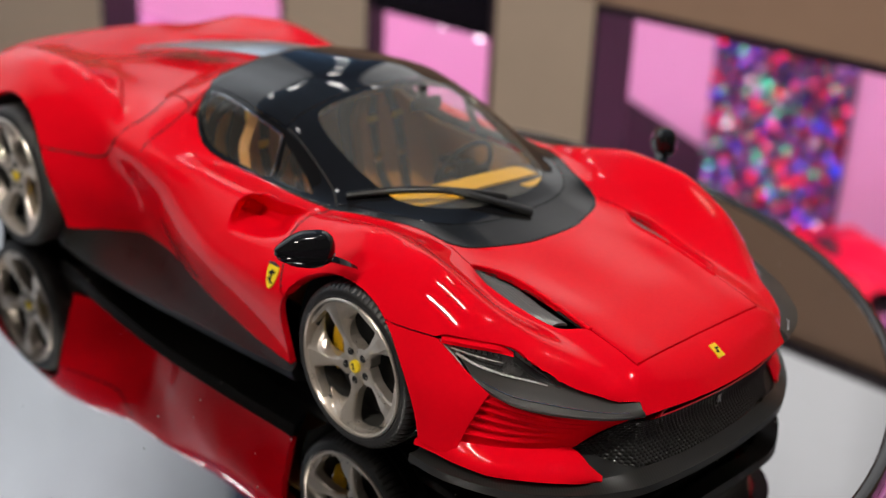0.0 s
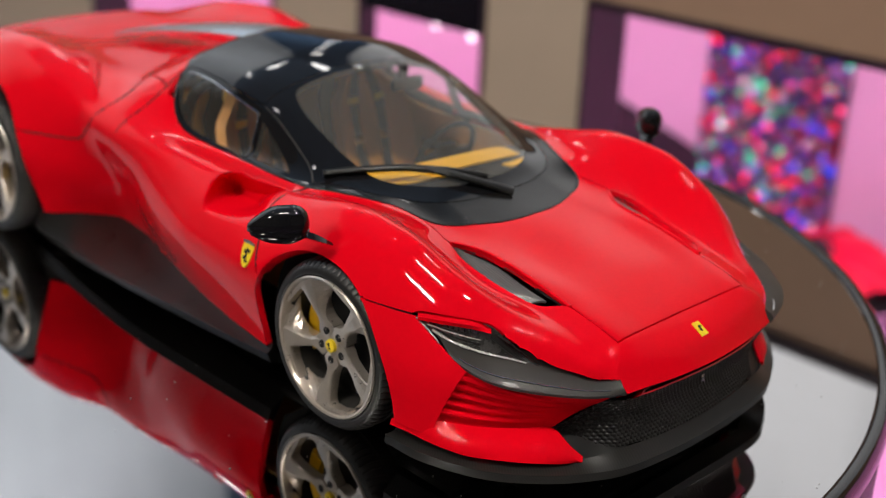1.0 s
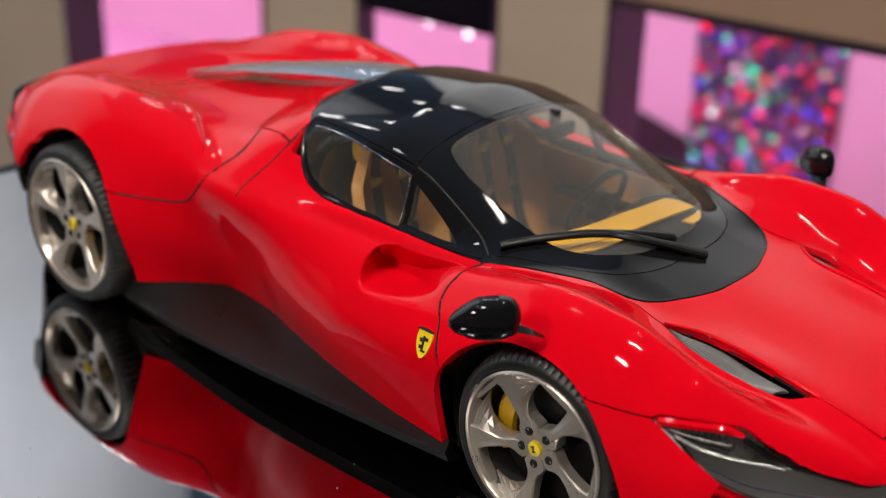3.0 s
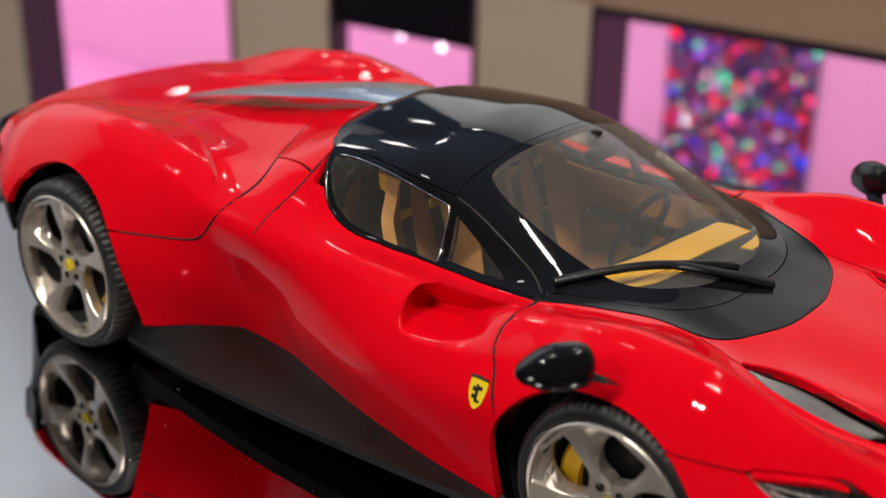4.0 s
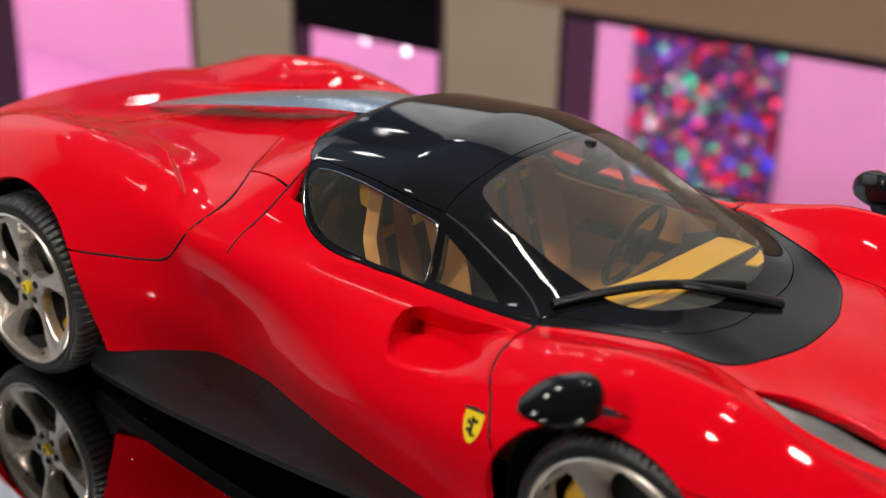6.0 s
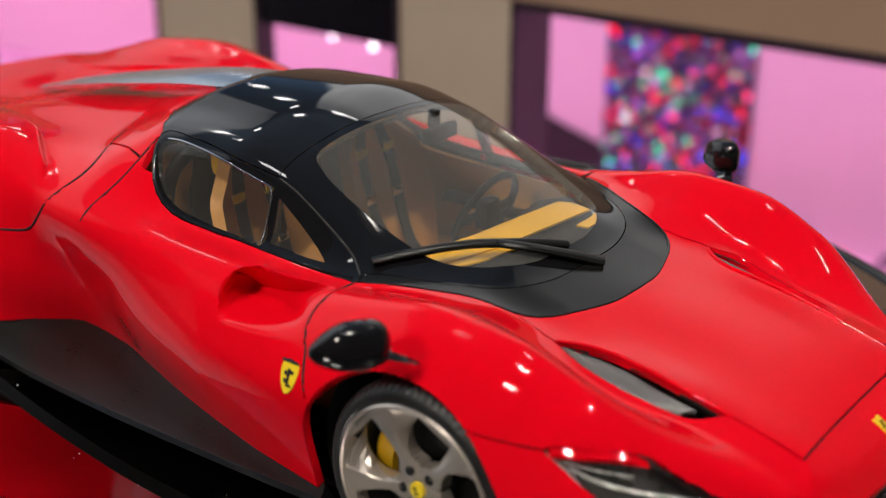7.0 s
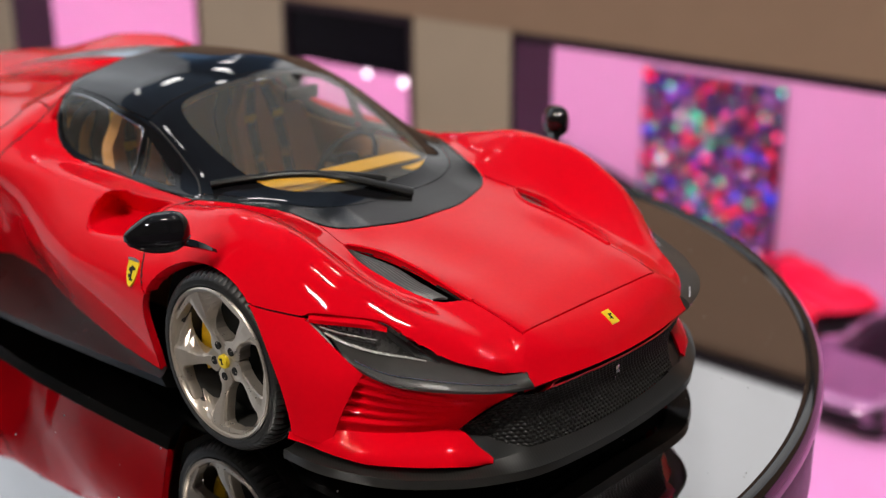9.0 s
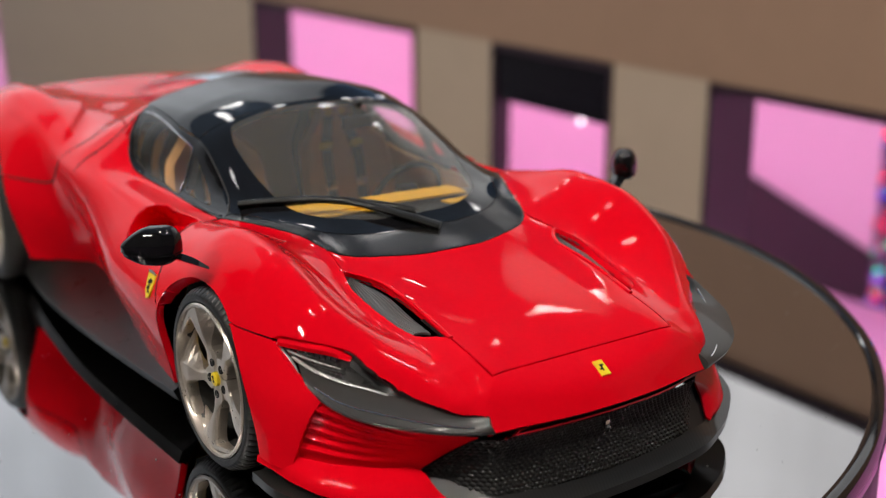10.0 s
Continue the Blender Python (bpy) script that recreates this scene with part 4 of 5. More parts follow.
for s in (1, -1):
    bm = bmesh.new()
    bmesh.ops.create_uvsphere(bm, u_segments=48, v_segments=28, radius=1.0)
    for v in bm.verts:
        a0, b0, z0 = v.co
        v.co = mirror_pod(a0, b0, z0 if z0 > -.35 else -.35 - .75 * (-.35 - z0), s)
    if s < 0:
        bmesh.ops.reverse_faces(bm, faces=bm.faces)
    mirror = part("door_mirror", bm, BLACK, model_car, "gloss black door mirror on a short fin")
    fin = [(-.100, 1.075, .812), (-.055, 1.015, .794), (-.02, .962, .772), (.008, .918, .748)]
    part("stalk", loft([[(x + dx * w_, y + dy * w_, z + dz * w_) for (x, y, z), w_ in zip(fin, (1.1, 1.0, .9, .35))] for dx, dy, dz in ((-.030, -.010, .0), (0, 0, .016), (.030, .012, 0), (0, 0, -.014))], s=s, closed=True, ends=True), BLACK, mirror)
    for level, grow in ((-.30, 1.035), (-.52, 1.03)):
        hoop = []
        for dr, dz in ((-.03, .035), (.02, .02), (.02, -.02), (-.03, -.035)):
            line = []
            for t_ in np.linspace(0, 2 * math.pi, 41):
                wide = math.sqrt(1 - level * level) * (grow + dr)
                line.append(tuple(mirror_pod(wide * math.cos(t_), wide * math.sin(t_), level + dz, 1)))
            hoop.append(line)
        part("ridge", loft(hoop, n=60, closed=True, s=s), BLACK, mirror)
    # shield on the wing: yellow field, dark figure as plain bars
    u0 = SKIN[np.argmin(np.linalg.norm(SKIN - [-.466, .955, .562], axis=1))]
    n0 = Vector(NORM[np.argmin(np.linalg.norm(SKIN - [-.466, .955, .562], axis=1))])
    across = Vector((1, 0, 0)) - n0 * n0.x
    across.normalize()
    upward = n0.cross(across)
    if upward.z < 0:
        upward.negate()
    outline = smoothed([(-.036, .050), (0, .056), (.036, .050), (.038, .012), (.026, -.030), (0, -.058), (-.026, -.030), (-.038, .012), (-.036, .050)], 5)[:-1]

    def on_wing(a, b, d, s=s, u0=u0, n0=n0, across=across, upward=upward):
        p = Vector(u0) + across * a + upward * b + n0 * d
        return (p.x, s * p.y, p.z)

    shield = part("shield_badge", prism(bmesh.new(), [tuple(p) for p in outline * .88], -.004, .004, on_wing), BADGE, model_car, "yellow shield badge with a dark emblem", smooth=False)
    bm = bmesh.new()
    for a, b, w_, h_ in ((0, .004, .010, .048), (.010, .018, .018, .012), (-.008, -.012, .016, .012), (.006, -.024, .020, .008), (-.012, .012, .010, .014)):
        prism(bm, [(a - w_ / 2, b - h_ / 2), (a + w_ / 2, b - h_ / 2), (a + w_ / 2, b + h_ / 2), (a - w_ / 2, b + h_ / 2)], .004, .0055, on_wing)
    part("emblem", bm, DEEP, shield, smooth=False)
    bm = bmesh.new()
    prism(bm, [(-.036, .046), (.036, .046), (.036, .053), (0, .058), (-.036, .053)], .004, .0056, on_wing)
    part("badge_band", bm, CHROME, shield, smooth=False)

i0 = np.argmin(np.linalg.norm(SKIN - [.998, 0, .505], axis=1))
n0, u0 = Vector(NORM[i0]), Vector(SKIN[i0])
front_ = Vector((n0.z, 0, -n0.x))


def on_nose(a, b, d):
    p = u0 + Vector((0, 1, 0)) * a + front_ * b + n0 * d
    return tuple(p)


nose_badge = part("nose_badge", prism(bmesh.new(), [(-.019, -.030), (.019, -.030), (.019, .030), (-.019, .030)], -.003, .004, on_nose), BADGE, model_car, "small yellow nose badge with a dark emblem", smooth=False)
bm = bmesh.new()
for a, b, w_, h_ in ((0, .0, .007, .026), (.006, -.008, .012, .007), (-.005, .006, .012, .006)):
    prism(bm, [(a - w_ / 2, b - h_ / 2), (a + w_ / 2, b - h_ / 2), (a + w_ / 2, b + h_ / 2), (a - w_ / 2, b + h_ / 2)], .004, .005, on_nose)
part("emblem", bm, DEEP, nose_badge, smooth=False)


def bar(name, pts, r0, r1, mat, owner, label="", flat=1.0):
    """A tapering rod along a line."""
    p = resample(pts, 24)
    bm = bmesh.new()
    prev = None
    for i, c in enumerate(p):
        t = Vector(p[min(i + 1, len(p) - 1)] - p[max(i - 1, 0)]).normalized()
        a = t.cross(Vector((0, 0, 1))).normalized()
        b = a.cross(t)
        r = r0 + (r1 - r0) * i / (len(p) - 1)
        ring = [bm.verts.new(Vector(c) + a * r * math.cos(k) + b * r * flat * math.sin(k)) for k in np.linspace(0, 2 * math.pi, 10, endpoint=False)]
        if prev:
            for j in range(10):
                bm.faces.new((prev[j], prev[(j + 1) % 10], ring[(j + 1) % 10], ring[j]))
        else:
            bm.faces.new(ring[::-1])
        prev = ring
    bm.faces.new(prev)
    bmesh.ops.recalc_face_normals(bm, faces=bm.faces)
    return part(name, bm, mat, owner, label)


wiper = bar("wiper", [(.004, .042, .739), (-.087, -.059, .777), (-.170, -.169, .814), (-.235, -.229, .829)], .028, .022, INK, model_car, "matt black wiper", .6)
bar("blade", [(-.116, .006, .780), (-.174, -.105, .806), (-.235, -.216, .824), (-.295, -.314, .834), (-.378, -.457, .832), (-.458, -.583, .819)], .020, .017, INK, wiper, "", .8)
bar("rubber", [(-.125, .0, .772), (-.243, -.212, .814), (-.305, -.310, .824), (-.388, -.449, .822), (-.466, -.577, .809)], .006, .006, DEEP, wiper)



def on_body(line, view, low, high, out=0.0):
    """Exact places on the skin under a line drawn in the top or side view."""
    k = np.flatnonzero((V >= low) & (V <= high))
    places = []
    for p in np.asarray(line, float):
        i = k[np.argmin(np.linalg.norm(SKIN[k][:, view] - p, axis=1))]
        u, v = U[i : i + 1].copy(), V[i : i + 1].copy()
        for turn in range(8):
            q = body_at(u, v)[:, view][0]
            qu, qv = (body_at(u + 1e-4, v)[0, view] - q) / 1e-4, (body_at(u, v + 1e-4)[0, view] - q) / 1e-4
            du, dv = np.linalg.lstsq(np.stack([qu, qv], 1), p - q, rcond=1e-3)[0]
            u, v = u + np.clip(du, -.01, .01), np.clip(v + np.clip(dv, -.05, .05), low, min(high, 5.99))
        places.append(body_at(u, v)[0] + out * NORM[i])
    return np.array(places)


for s in (1, -1):
    rim_line = [(x, s * y, z) for x, y, z in on_body([(-1.455, 1.016), (-1.38, 1.020), (-1.25, 1.013), (-1.12, .996), (-1.0, .971), (-.935, .957), (-.914, .94), (-.910, .87), (-.908, .82), (-.905, .785)], SIDE, 1.9, 3.4, .001)]
    seam_line = [(x, s * y, z) for x, y, z in on_body([(-.905, .983), (-.84, .962), (-.78, .936), (-.70, .898), (-.62, .858), (-.54, .818), (-.475, .784)], SIDE, 1.6, 3.2, .0)]
    bar("pillar_seam", seam_line, .0035, .0035, GREY, model_car, "thin bright seam along the windscreen pillar")
    belt_line = [(x, s * y, z) for x, y, z in on_body([(-1.49, 1.0), (-1.468, .945), (-1.405, .859), (-1.30, .806), (-1.141, .784), (-1.0, .778), (-.887, .773), (-.75, .771), (-.60, .773), (-.49, .776)], SIDE, 1.9, 3.6, -.001)]
    bar("belt_trim", belt_line, .0075, .0065, BLACK, model_car, "gloss black seal below the windows", .8)
    bar("window_trim", rim_line, .0038, .0038, CHROME, model_car, "thin bright window trim")

# bright edges of the headlights; rods stand in for the highlights on their blades
for s in (1, -1):
    out_line = [(x, s * y, z) for x, y, z in between(LAMP_TOP, LAMP_LOW, .96, out=.008, way=(.55, .6, .6))[1:21]]
    bar("running_light", out_line, .010, .005, PEARL, model_car, "pale running light strip", .55)
    mid_line = [(x, s * y, z) for x, y, z in between(LAMP_TOP, LAMP_LOW, .50, out=.006, way=(.55, .6, .6))[1:12]]
    bar("running_light", mid_line, .006, .003, PEARL, model_car, "pale running light strip", .6)
    edge = [(x, s * y, z) for x, y, z in ((.408, .872, .592), (.440, .862, .568), (.475, .852, .540), (.52, .856, .515))]
    bar("lens_edge", edge, .006, .005, PEARL, model_car, "clear lens edge", .7)
    # rods laid on the blade's fold and lower edge as its highlights
    fold_line = [(x, s * y, z) for x, y, z in between(BLADE_IN, BLADE_SIDE, .72, out=.007, way=(.4, .4, .7))[2:22]]
    bar("blade_glint", fold_line, .004, .003, CHROME, model_car, "chrome rod put in for the highlight along the blade's fold", .6)
    lip_line = [(x, s * y, z) for x, y, z in between(BLADE_IN, BLADE_SIDE, .99, out=.002, way=(.4, .4, .2))[3:22]]
    if s < 0:
        bar("blade_glint", lip_line, .005, .004, GREY, model_car, "grey rod put in for the highlight on the blade's lower edge", .7)

# rounded lips: the hood's edge along the vents, and the cowl's rim
for s in (1, -1):
    lip = on_body(resample([(.70, .392), (.55, .396), (.40, .397), (.29, .403), (.22, .430), (.17, .470)], 24), TOP, .8, 3.4, .001) * [1, s, 1]
    bar("hood_lip", lip.tolist(), .009, .007, RED, model_car, "rounded red hood edge beside the vent", .8)
    rim = on_body(resample(COWL[:-2], 40), TOP, 0, 3.3, -.001) * [1, s, 1]
    rim[1:-1] = (rim[:-2] + 2 * rim[1:-1] + rim[2:]) / 4
    bar("cowl_rim", rim.tolist(), .0065, .0055, COWL_BLACK, model_car, "satin black cowl rim", .7)

# thin dark joints between the body panels
for s in (1, -1):
    for line, low, high in ((CLAM[12:-6], 1.0, 5.2), (DOOR_BACK[3:], 1.8, 4.6), (DOOR_FRONT[:-4], 2.9, 5.5)):
        seam = on_body(resample(line, 34), SIDE, low, high, -.0015) * [1, s, 1]
        seam[1:-1] = (seam[:-2] + 2 * seam[1:-1] + seam[2:]) / 4
        bar("panel_joint", seam.tolist(), .0040, .0040, DEEP, model_car)

# ---- cabin ----
dash_line = [(-.335, -.60, .70), (-.27, -.50, .742), (-.22, -.3, .758), (-.20, 0, .765), (-.22, .3, .758), (-.27, .50, .742), (-.335, .60, .70)]
dash = part("dashboard", loft([[(x + .10, y * .8, z - .06) for x, y, z in dash_line], dash_line, [(x - .16, y, z - .005) for x, y, z in dash_line], [(x - .30, y, z - .05) for x, y, z in dash_line], [(x - .33, y, z - .22) for x, y, z in dash_line]], n=60), MATT, model_car, "dark dashboard with ochre bands")
band = [(-.60, -.50, .735), (-.44, -.38, .752), (-.355, -.16, .764), (-.325, .1, .768), (-.305, .33, .768)]
part("dash_band", loft([[(x + .075, y, z + .010) for x, y, z in band], [(x, y, z + .016) for x, y, z in band], [(x - .060, y, z + .008) for x, y, z in band]], n=40, thick=-.008), OCHRE, dash, "ochre leather band")
band = [(-.16, -.36, .752), (-.10, -.26, .762), (-.075, -.10, .764)]
part("dash_band", loft([[(x - .16, y, z + .004) for x, y, z in band], [(x - .235, y, z + .006) for x, y, z in band]], n=30, thick=-.006), OCHRE, dash, "ochre leather band")
band = [(-.155, .20, .768), (-.17, .33, .764), (-.22, .42, .757), (-.32, .475, .748)]
part("dash_band", loft([band, [(x - .035, y - .022, z + .006) for x, y, z in band]], n=30, thick=-.006), OCHRE, dash, "curved ochre trim")


def seat(y0):
    """A bucket seat with side bolsters, shoulder wings and harness."""
    rails = []
    for v in np.linspace(-1, 1, 15):
        line = []
        for f in np.linspace(0, 1, 13):
            half = .215 + .035 * math.sin(math.pi * min(1, f * 1.15)) - .125 * float(ease(.72, .98, f))
            wrap = (.055 + .03 * math.sin(math.pi * f)) * abs(v) ** 2.6 * (1 - .6 * float(ease(.75, 1, f)))
            line.append((-1.17 - .20 * f + wrap + .012 * math.cos(3 * math.pi * v) * (abs(v) < .5), y0 + half * v, .30 + .70 * f))
        rails.append(line)
    base = part("seat", loft(rails, n=34, thick=.045), TAN, model_car, "tan leather bucket seat with black harness")
    part("cushion", loft([[(-.66 - .55 * f, y0 + dy, .34 - .06 * f + dz) for f in np.linspace(0, 1, 6)] for dy, dz in ((-.25, .10), (-.20, .07), (-.1, 0), (.1, 0), (.20, .07), (.25, .10))], n=20, thick=.06), TAN, base)
    bm = bmesh.new()
    box(bm, (-1.385, y0 - .10, .86), (-1.30, y0 + .10, .985), .035)
    part("headrest", bm, OCHRE, base)
    part("back_shell", loft([[(-1.245 - .20 * f, y0 + w_ * (.20 - .09 * float(ease(.7, 1, f))), .32 + .66 * f) for f in np.linspace(0, 1, 9)] for w_ in (-1, -.5, 0, .5, 1)], n=24, thick=.02), MATT, base, "black seat shell")
    for dy in (-.082, .082):
        strap = [(-1.335, y0 + dy * .55, .93), (-1.285, y0 + dy, .76), (-1.23, y0 + dy, .56), (-1.14, y0 + dy * .6, .42), (-1.02, y0 + dy * .3, .38)]
        part("harness", loft([[(x + .034, y - .026, z) for x, y, z in strap], [(x + .036, y + .026, z) for x, y, z in strap]], n=20, thick=.008), DEEP, base, "black harness strap")
        for bz in (.80, .62):
            bm = bmesh.new()
            bx_ = float(np.interp(bz, [.56, .76, .93], [-1.23, -1.285, -1.335]))
            box(bm, (bx_ + .022, y0 + dy - .030, bz - .02), (bx_ + .048, y0 + dy + .030, bz + .02), .005)
            part("buckle", bm, CHROME if bz < .7 else BADGE, base, "small metal buckle")
    return base


for y0 in (-.33, .33):
    seat(y0)
bm = lathe([(.165, -.016), (.181, -.010), (.186, 0), (.181, .010), (.165, .016), (.160, 0), (.165, -.016)], steps=48)
bmesh.ops.transform(bm, matrix=Matrix.Translation((-.70, .34, .66)) @ Matrix.Rotation(radians(-90), 4, "Z") @ Matrix.Rotation(radians(-22), 4, "X"), verts=bm.verts)
steering = part("steering_wheel", bm, MATT, model_car, "black steering wheel")
bm = bmesh.new()
box(bm, (-.72, .29, .60), (-.66, .39, .72), .02)
box(bm, (-.715, .17, .645), (-.69, .51, .675), .006)
part("wheel_hub", bm, MATT, steering)
bm = bmesh.new()
box(bm, (-1.1, -.08, .24), (-.45, .08, .50), .04)
part("centre_console", bm, MATT, model_car, "dark centre console")
bm = bmesh.new()
box(bm, (-1.66, -.58, .24), (-1.52, .58, .93), .03)
part("bulkhead", bm, TAN, model_car, "tan rear bulkhead")
bm = bmesh.new()
box(bm, (-.80, .07, .975), (-.765, .25, 1.035), .016)
rear_mirror = part("rear_view_mirror", bm, MATT, model_car, "black rear view mirror under the windscreen header")
bm = bmesh.new()
box(bm, (-.83, .145, 1.02), (-.79, .175, 1.085), .006)
part("mirror_stem", bm, MATT, rear_mirror)
# roll hoop behind the seats
for s in (1, -1):
    bar("roll_hoop", [(-1.50, s * .56, .60), (-1.47, s * .55, .84), (-1.42, s * .50, .955), (-1.40, s * .36, .985)], .028, .028, MATT, model_car, "black roll hoop")
for s in (1, -1):
    part("door_lining", loft([[(-.50, .60, .73), (-.9, .60, .745), (-1.2, .62, .75), (-1.45, .64, .78)], [(-.50, .66, .50), (-.9, .68, .50), (-1.2, .66, .50), (-1.45, .64, .5)], [(-.50, .62, .24), (-.9, .62, .24), (-1.2, .62, .24), (-1.45, .6, .24)]], s=s, thick=.01), TAN, model_car, "tan door lining")
    bm = bmesh.new()
    box(bm, (-1.1, s * .60 - .03, .55), (-.65, s * .60 + .03, .59), .012)
    part("armrest", bm, MATT, model_car)

# ---- the place ----
def disc(profile, steps=160):
    bm = lathe(profile, steps=steps)
    bmesh.ops.rotate(bm, matrix=Matrix.Rotation(radians(90), 3, "X"), verts=bm.verts)
    bmesh.ops.recalc_face_normals(bm, faces=bm.faces)
    return bm


FLOOR_Z = -5.9
turntable = thing("turntable", "round mirrored turntable with a glossy black rim", "turntable", (-1.464, -.285, 0))
part("mirror_disc", disc([(0, 0), (3.01, 0), (3.01, -.02)]), MIRROR, turntable, "mirrored glass top")
part("rim", disc([(3.005, -.01), (3.015, .012), (3.035, .020), (3.06, .016), (3.078, -.004), (3.085, -.05), (3.086, -.07), (3.05, -.08)]), BLACK, turntable, "glossy black rim")
part("side_band", disc([(3.06, -.06), (3.068, -.075), (3.07, -.42), (3.05, -.46), (2.55, -.46)]), MATT, turntable, "matt black side band")
part("pedestal", disc([(2.6, -.455), (2.5, -.6), (1.6, -1.0), (1.5, FLOOR_Z + .4), (2.4, FLOOR_Z + .1), (2.45, FLOOR_Z + .002)], 96), MATT, turntable, "matt black pedestal")

# dust on the mirror
rng = random.Random(11)
verts, faces = [], []
for i in range(420):
    r_, a_, d_ = 3.0 * math.sqrt(rng.random()), rng.uniform(0, 2 * math.pi), rng.uniform(.0015, .004)
    k, c_ = len(verts), (r_ * math.cos(a_), r_ * math.sin(a_))
    for q_ in range(5):
        verts.append((c_[0] + d_ * math.cos(q_ * 1.2566) * rng.uniform(.6, 1.4), c_[1] + d_ * math.sin(q_ * 1.2566), .0022))
    faces.append(list(range(k, k + 5)))
dust = link_mesh("dust", verts, faces, material("pale_dust", (.45, .44, .42), .9), turntable, "fine pale dust on the mirror", smooth=False)
tagged(dust, kind="stuff")

WALL_PAINT = material("brown_board", (0.36, 0.228, 0.155), 0.5, grain=0.05, scale=3, bump=0.03)
PILLAR_PAINT = material("beige_board", (0.50, 0.395, 0.30), 0.5, grain=0.05, scale=3, bump=0.03)
PINK_FLOOR = material("pink_niche_floor", (0.70, 0.36, 0.60), 0.25, grain=0.05, scale=2)
PINK = material("pink_lining", (0.80, 0.47, 0.68), 0.6, grain=0.03, scale=2)
JAMB = material("dark_plum_edge", (0.026, 0.013, 0.022), 0.45, grain=0.1, scale=6)
SCREEN_BLACK = material("black_panel", (0.004, 0.003, 0.006), 0.25)
HALL = material("hall_wall", (0.10, 0.085, 0.07), 0.8, grain=0.15, scale=.6)
TABLE = material("dark_plum_table", (0.05, 0.026, 0.045), 0.25, grain=0.12, scale=3)
NICHES = [(-16.9, -11.55), (-9.65, -7.25), (-5.67, 6.0)]
TOP_Z, BACK_Y = -.18, 16.6


def slab(name, lo, hi, mat, label, category, owner=None, bevel=0.0):
    bm = bmesh.new()
    box(bm, lo, hi, bevel)
    ob = part(name, bm, mat, owner, label, smooth=False)
    if owner is None:
        tagged(ob, category=category, kind="structure")
    return ob


wall = slab("wall_back", (-34, 7.5, TOP_Z), (16, 7.72, 3.30), WALL_PAINT, "brown cabinet front above the display niches", "wall")
slab("top_edge", (-34, 7.46, 3.30), (16, 7.9, 3.44), JAMB, "dark top edge", "", wall)
for a, b in ((-34, -16.9), (-11.55, -9.65), (-7.25, -5.67), (6.0, 16)):
    slab("pillar", (a, 7.503, FLOOR_Z), (b, 7.715, TOP_Z), PILLAR_PAINT, "beige pillar between niches", "", wall)
niche = slab("niche_lining", (-75, BACK_Y, FLOOR_Z), (20, BACK_Y + .2, TOP_Z + 1.2), PINK, "pink wall behind the display niches", "wall")
slab("niche_floor", (-75, 7.9, FLOOR_Z), (20, BACK_Y, FLOOR_Z + .06), PINK_FLOOR, "glossy pink niche floor", "", niche)
slab("soffit", (-75, 7.8, TOP_Z + 1.0), (20, BACK_Y, TOP_Z + 1.15), PINK, "pink niche ceiling", "", niche)
for a, b in NICHES:
    for s, x0 in ((1, a), (-1, b)):
        slab("jamb", (x0 + (-.05 if s > 0 else .003), 7.72, FLOOR_Z), (x0 + (-.003 if s > 0 else .05), 7.80 if a == -9.65 else 8.25, TOP_Z), JAMB, "dark plum niche side", "", niche)
        slab("edge_strip", (x0 + (0 if s > 0 else -.06), 7.47, FLOOR_Z), (x0 + (.06 if s > 0 else 0), 7.76, TOP_Z), JAMB, "black edge strip", "", niche)
    slab("edge_strip", (a, 7.47, TOP_Z - .10), (b, 7.76, TOP_Z - .002), JAMB, "black edge strip", "", niche)
for cx in (-56, -44, -32, -20, -8, 4, 14):
    lamp("niche_light", (cx, 12.0, TOP_Z + .9), (cx, 12.6, FLOOR_Z), 2.4, 11.5, (1.0, .79, .95), "RECTANGLE", 6.0)
# dark sheet that puts the niche back's sloping shadow into colour
board = thing("shadow_sheet", "dark plum sheet standing in for the sloping shadow on the pink niche back", "board", (0, BACK_Y - .03, FLOOR_Z + .06))
part("panel", prism(bmesh.new(), [(-13.6, 0), (-9.80, 0), (-9.80, .98), (-12.15, 1.66), (-13.6, 2.1)], -.05, 0, lambda a, b, d: (a, d, b)), JAMB, board, smooth=False)
# glowing beads on cords, added in place of the white car's highlights
PUCK = material("glint_glow", (.8, .8, .8), .4, emit=(1.0, .93, .97), power=4.5)
for px, pz in ((-10.7, -1.72), (-9.9, -1.76)):
    puck = thing("glint_bead", "small glowing bead standing in for a bright highlight in the pink niche", "lamp", (px, 10.0, pz), "niche pendant lamps")
    part("bead", disc([(.001, -.035), (.035, -.025), (.05, 0), (.035, .025), (.015, .08)], 24), PUCK, puck, "glowing white bead")
    part("cord", disc([(.012, .07), (.012, TOP_Z + 1.0 - pz)], 8), JAMB, puck)
slab("black_panel", (-9.64, 7.52, -.95), (-7.26, 7.60, TOP_Z - .1), SCREEN_BLACK, "black panel in the top of the niche", "panel")
slab("floor", (-300, -60, FLOOR_Z - .3), (61, 250, FLOOR_Z), TABLE, "dark plum glossy display table", "floor")
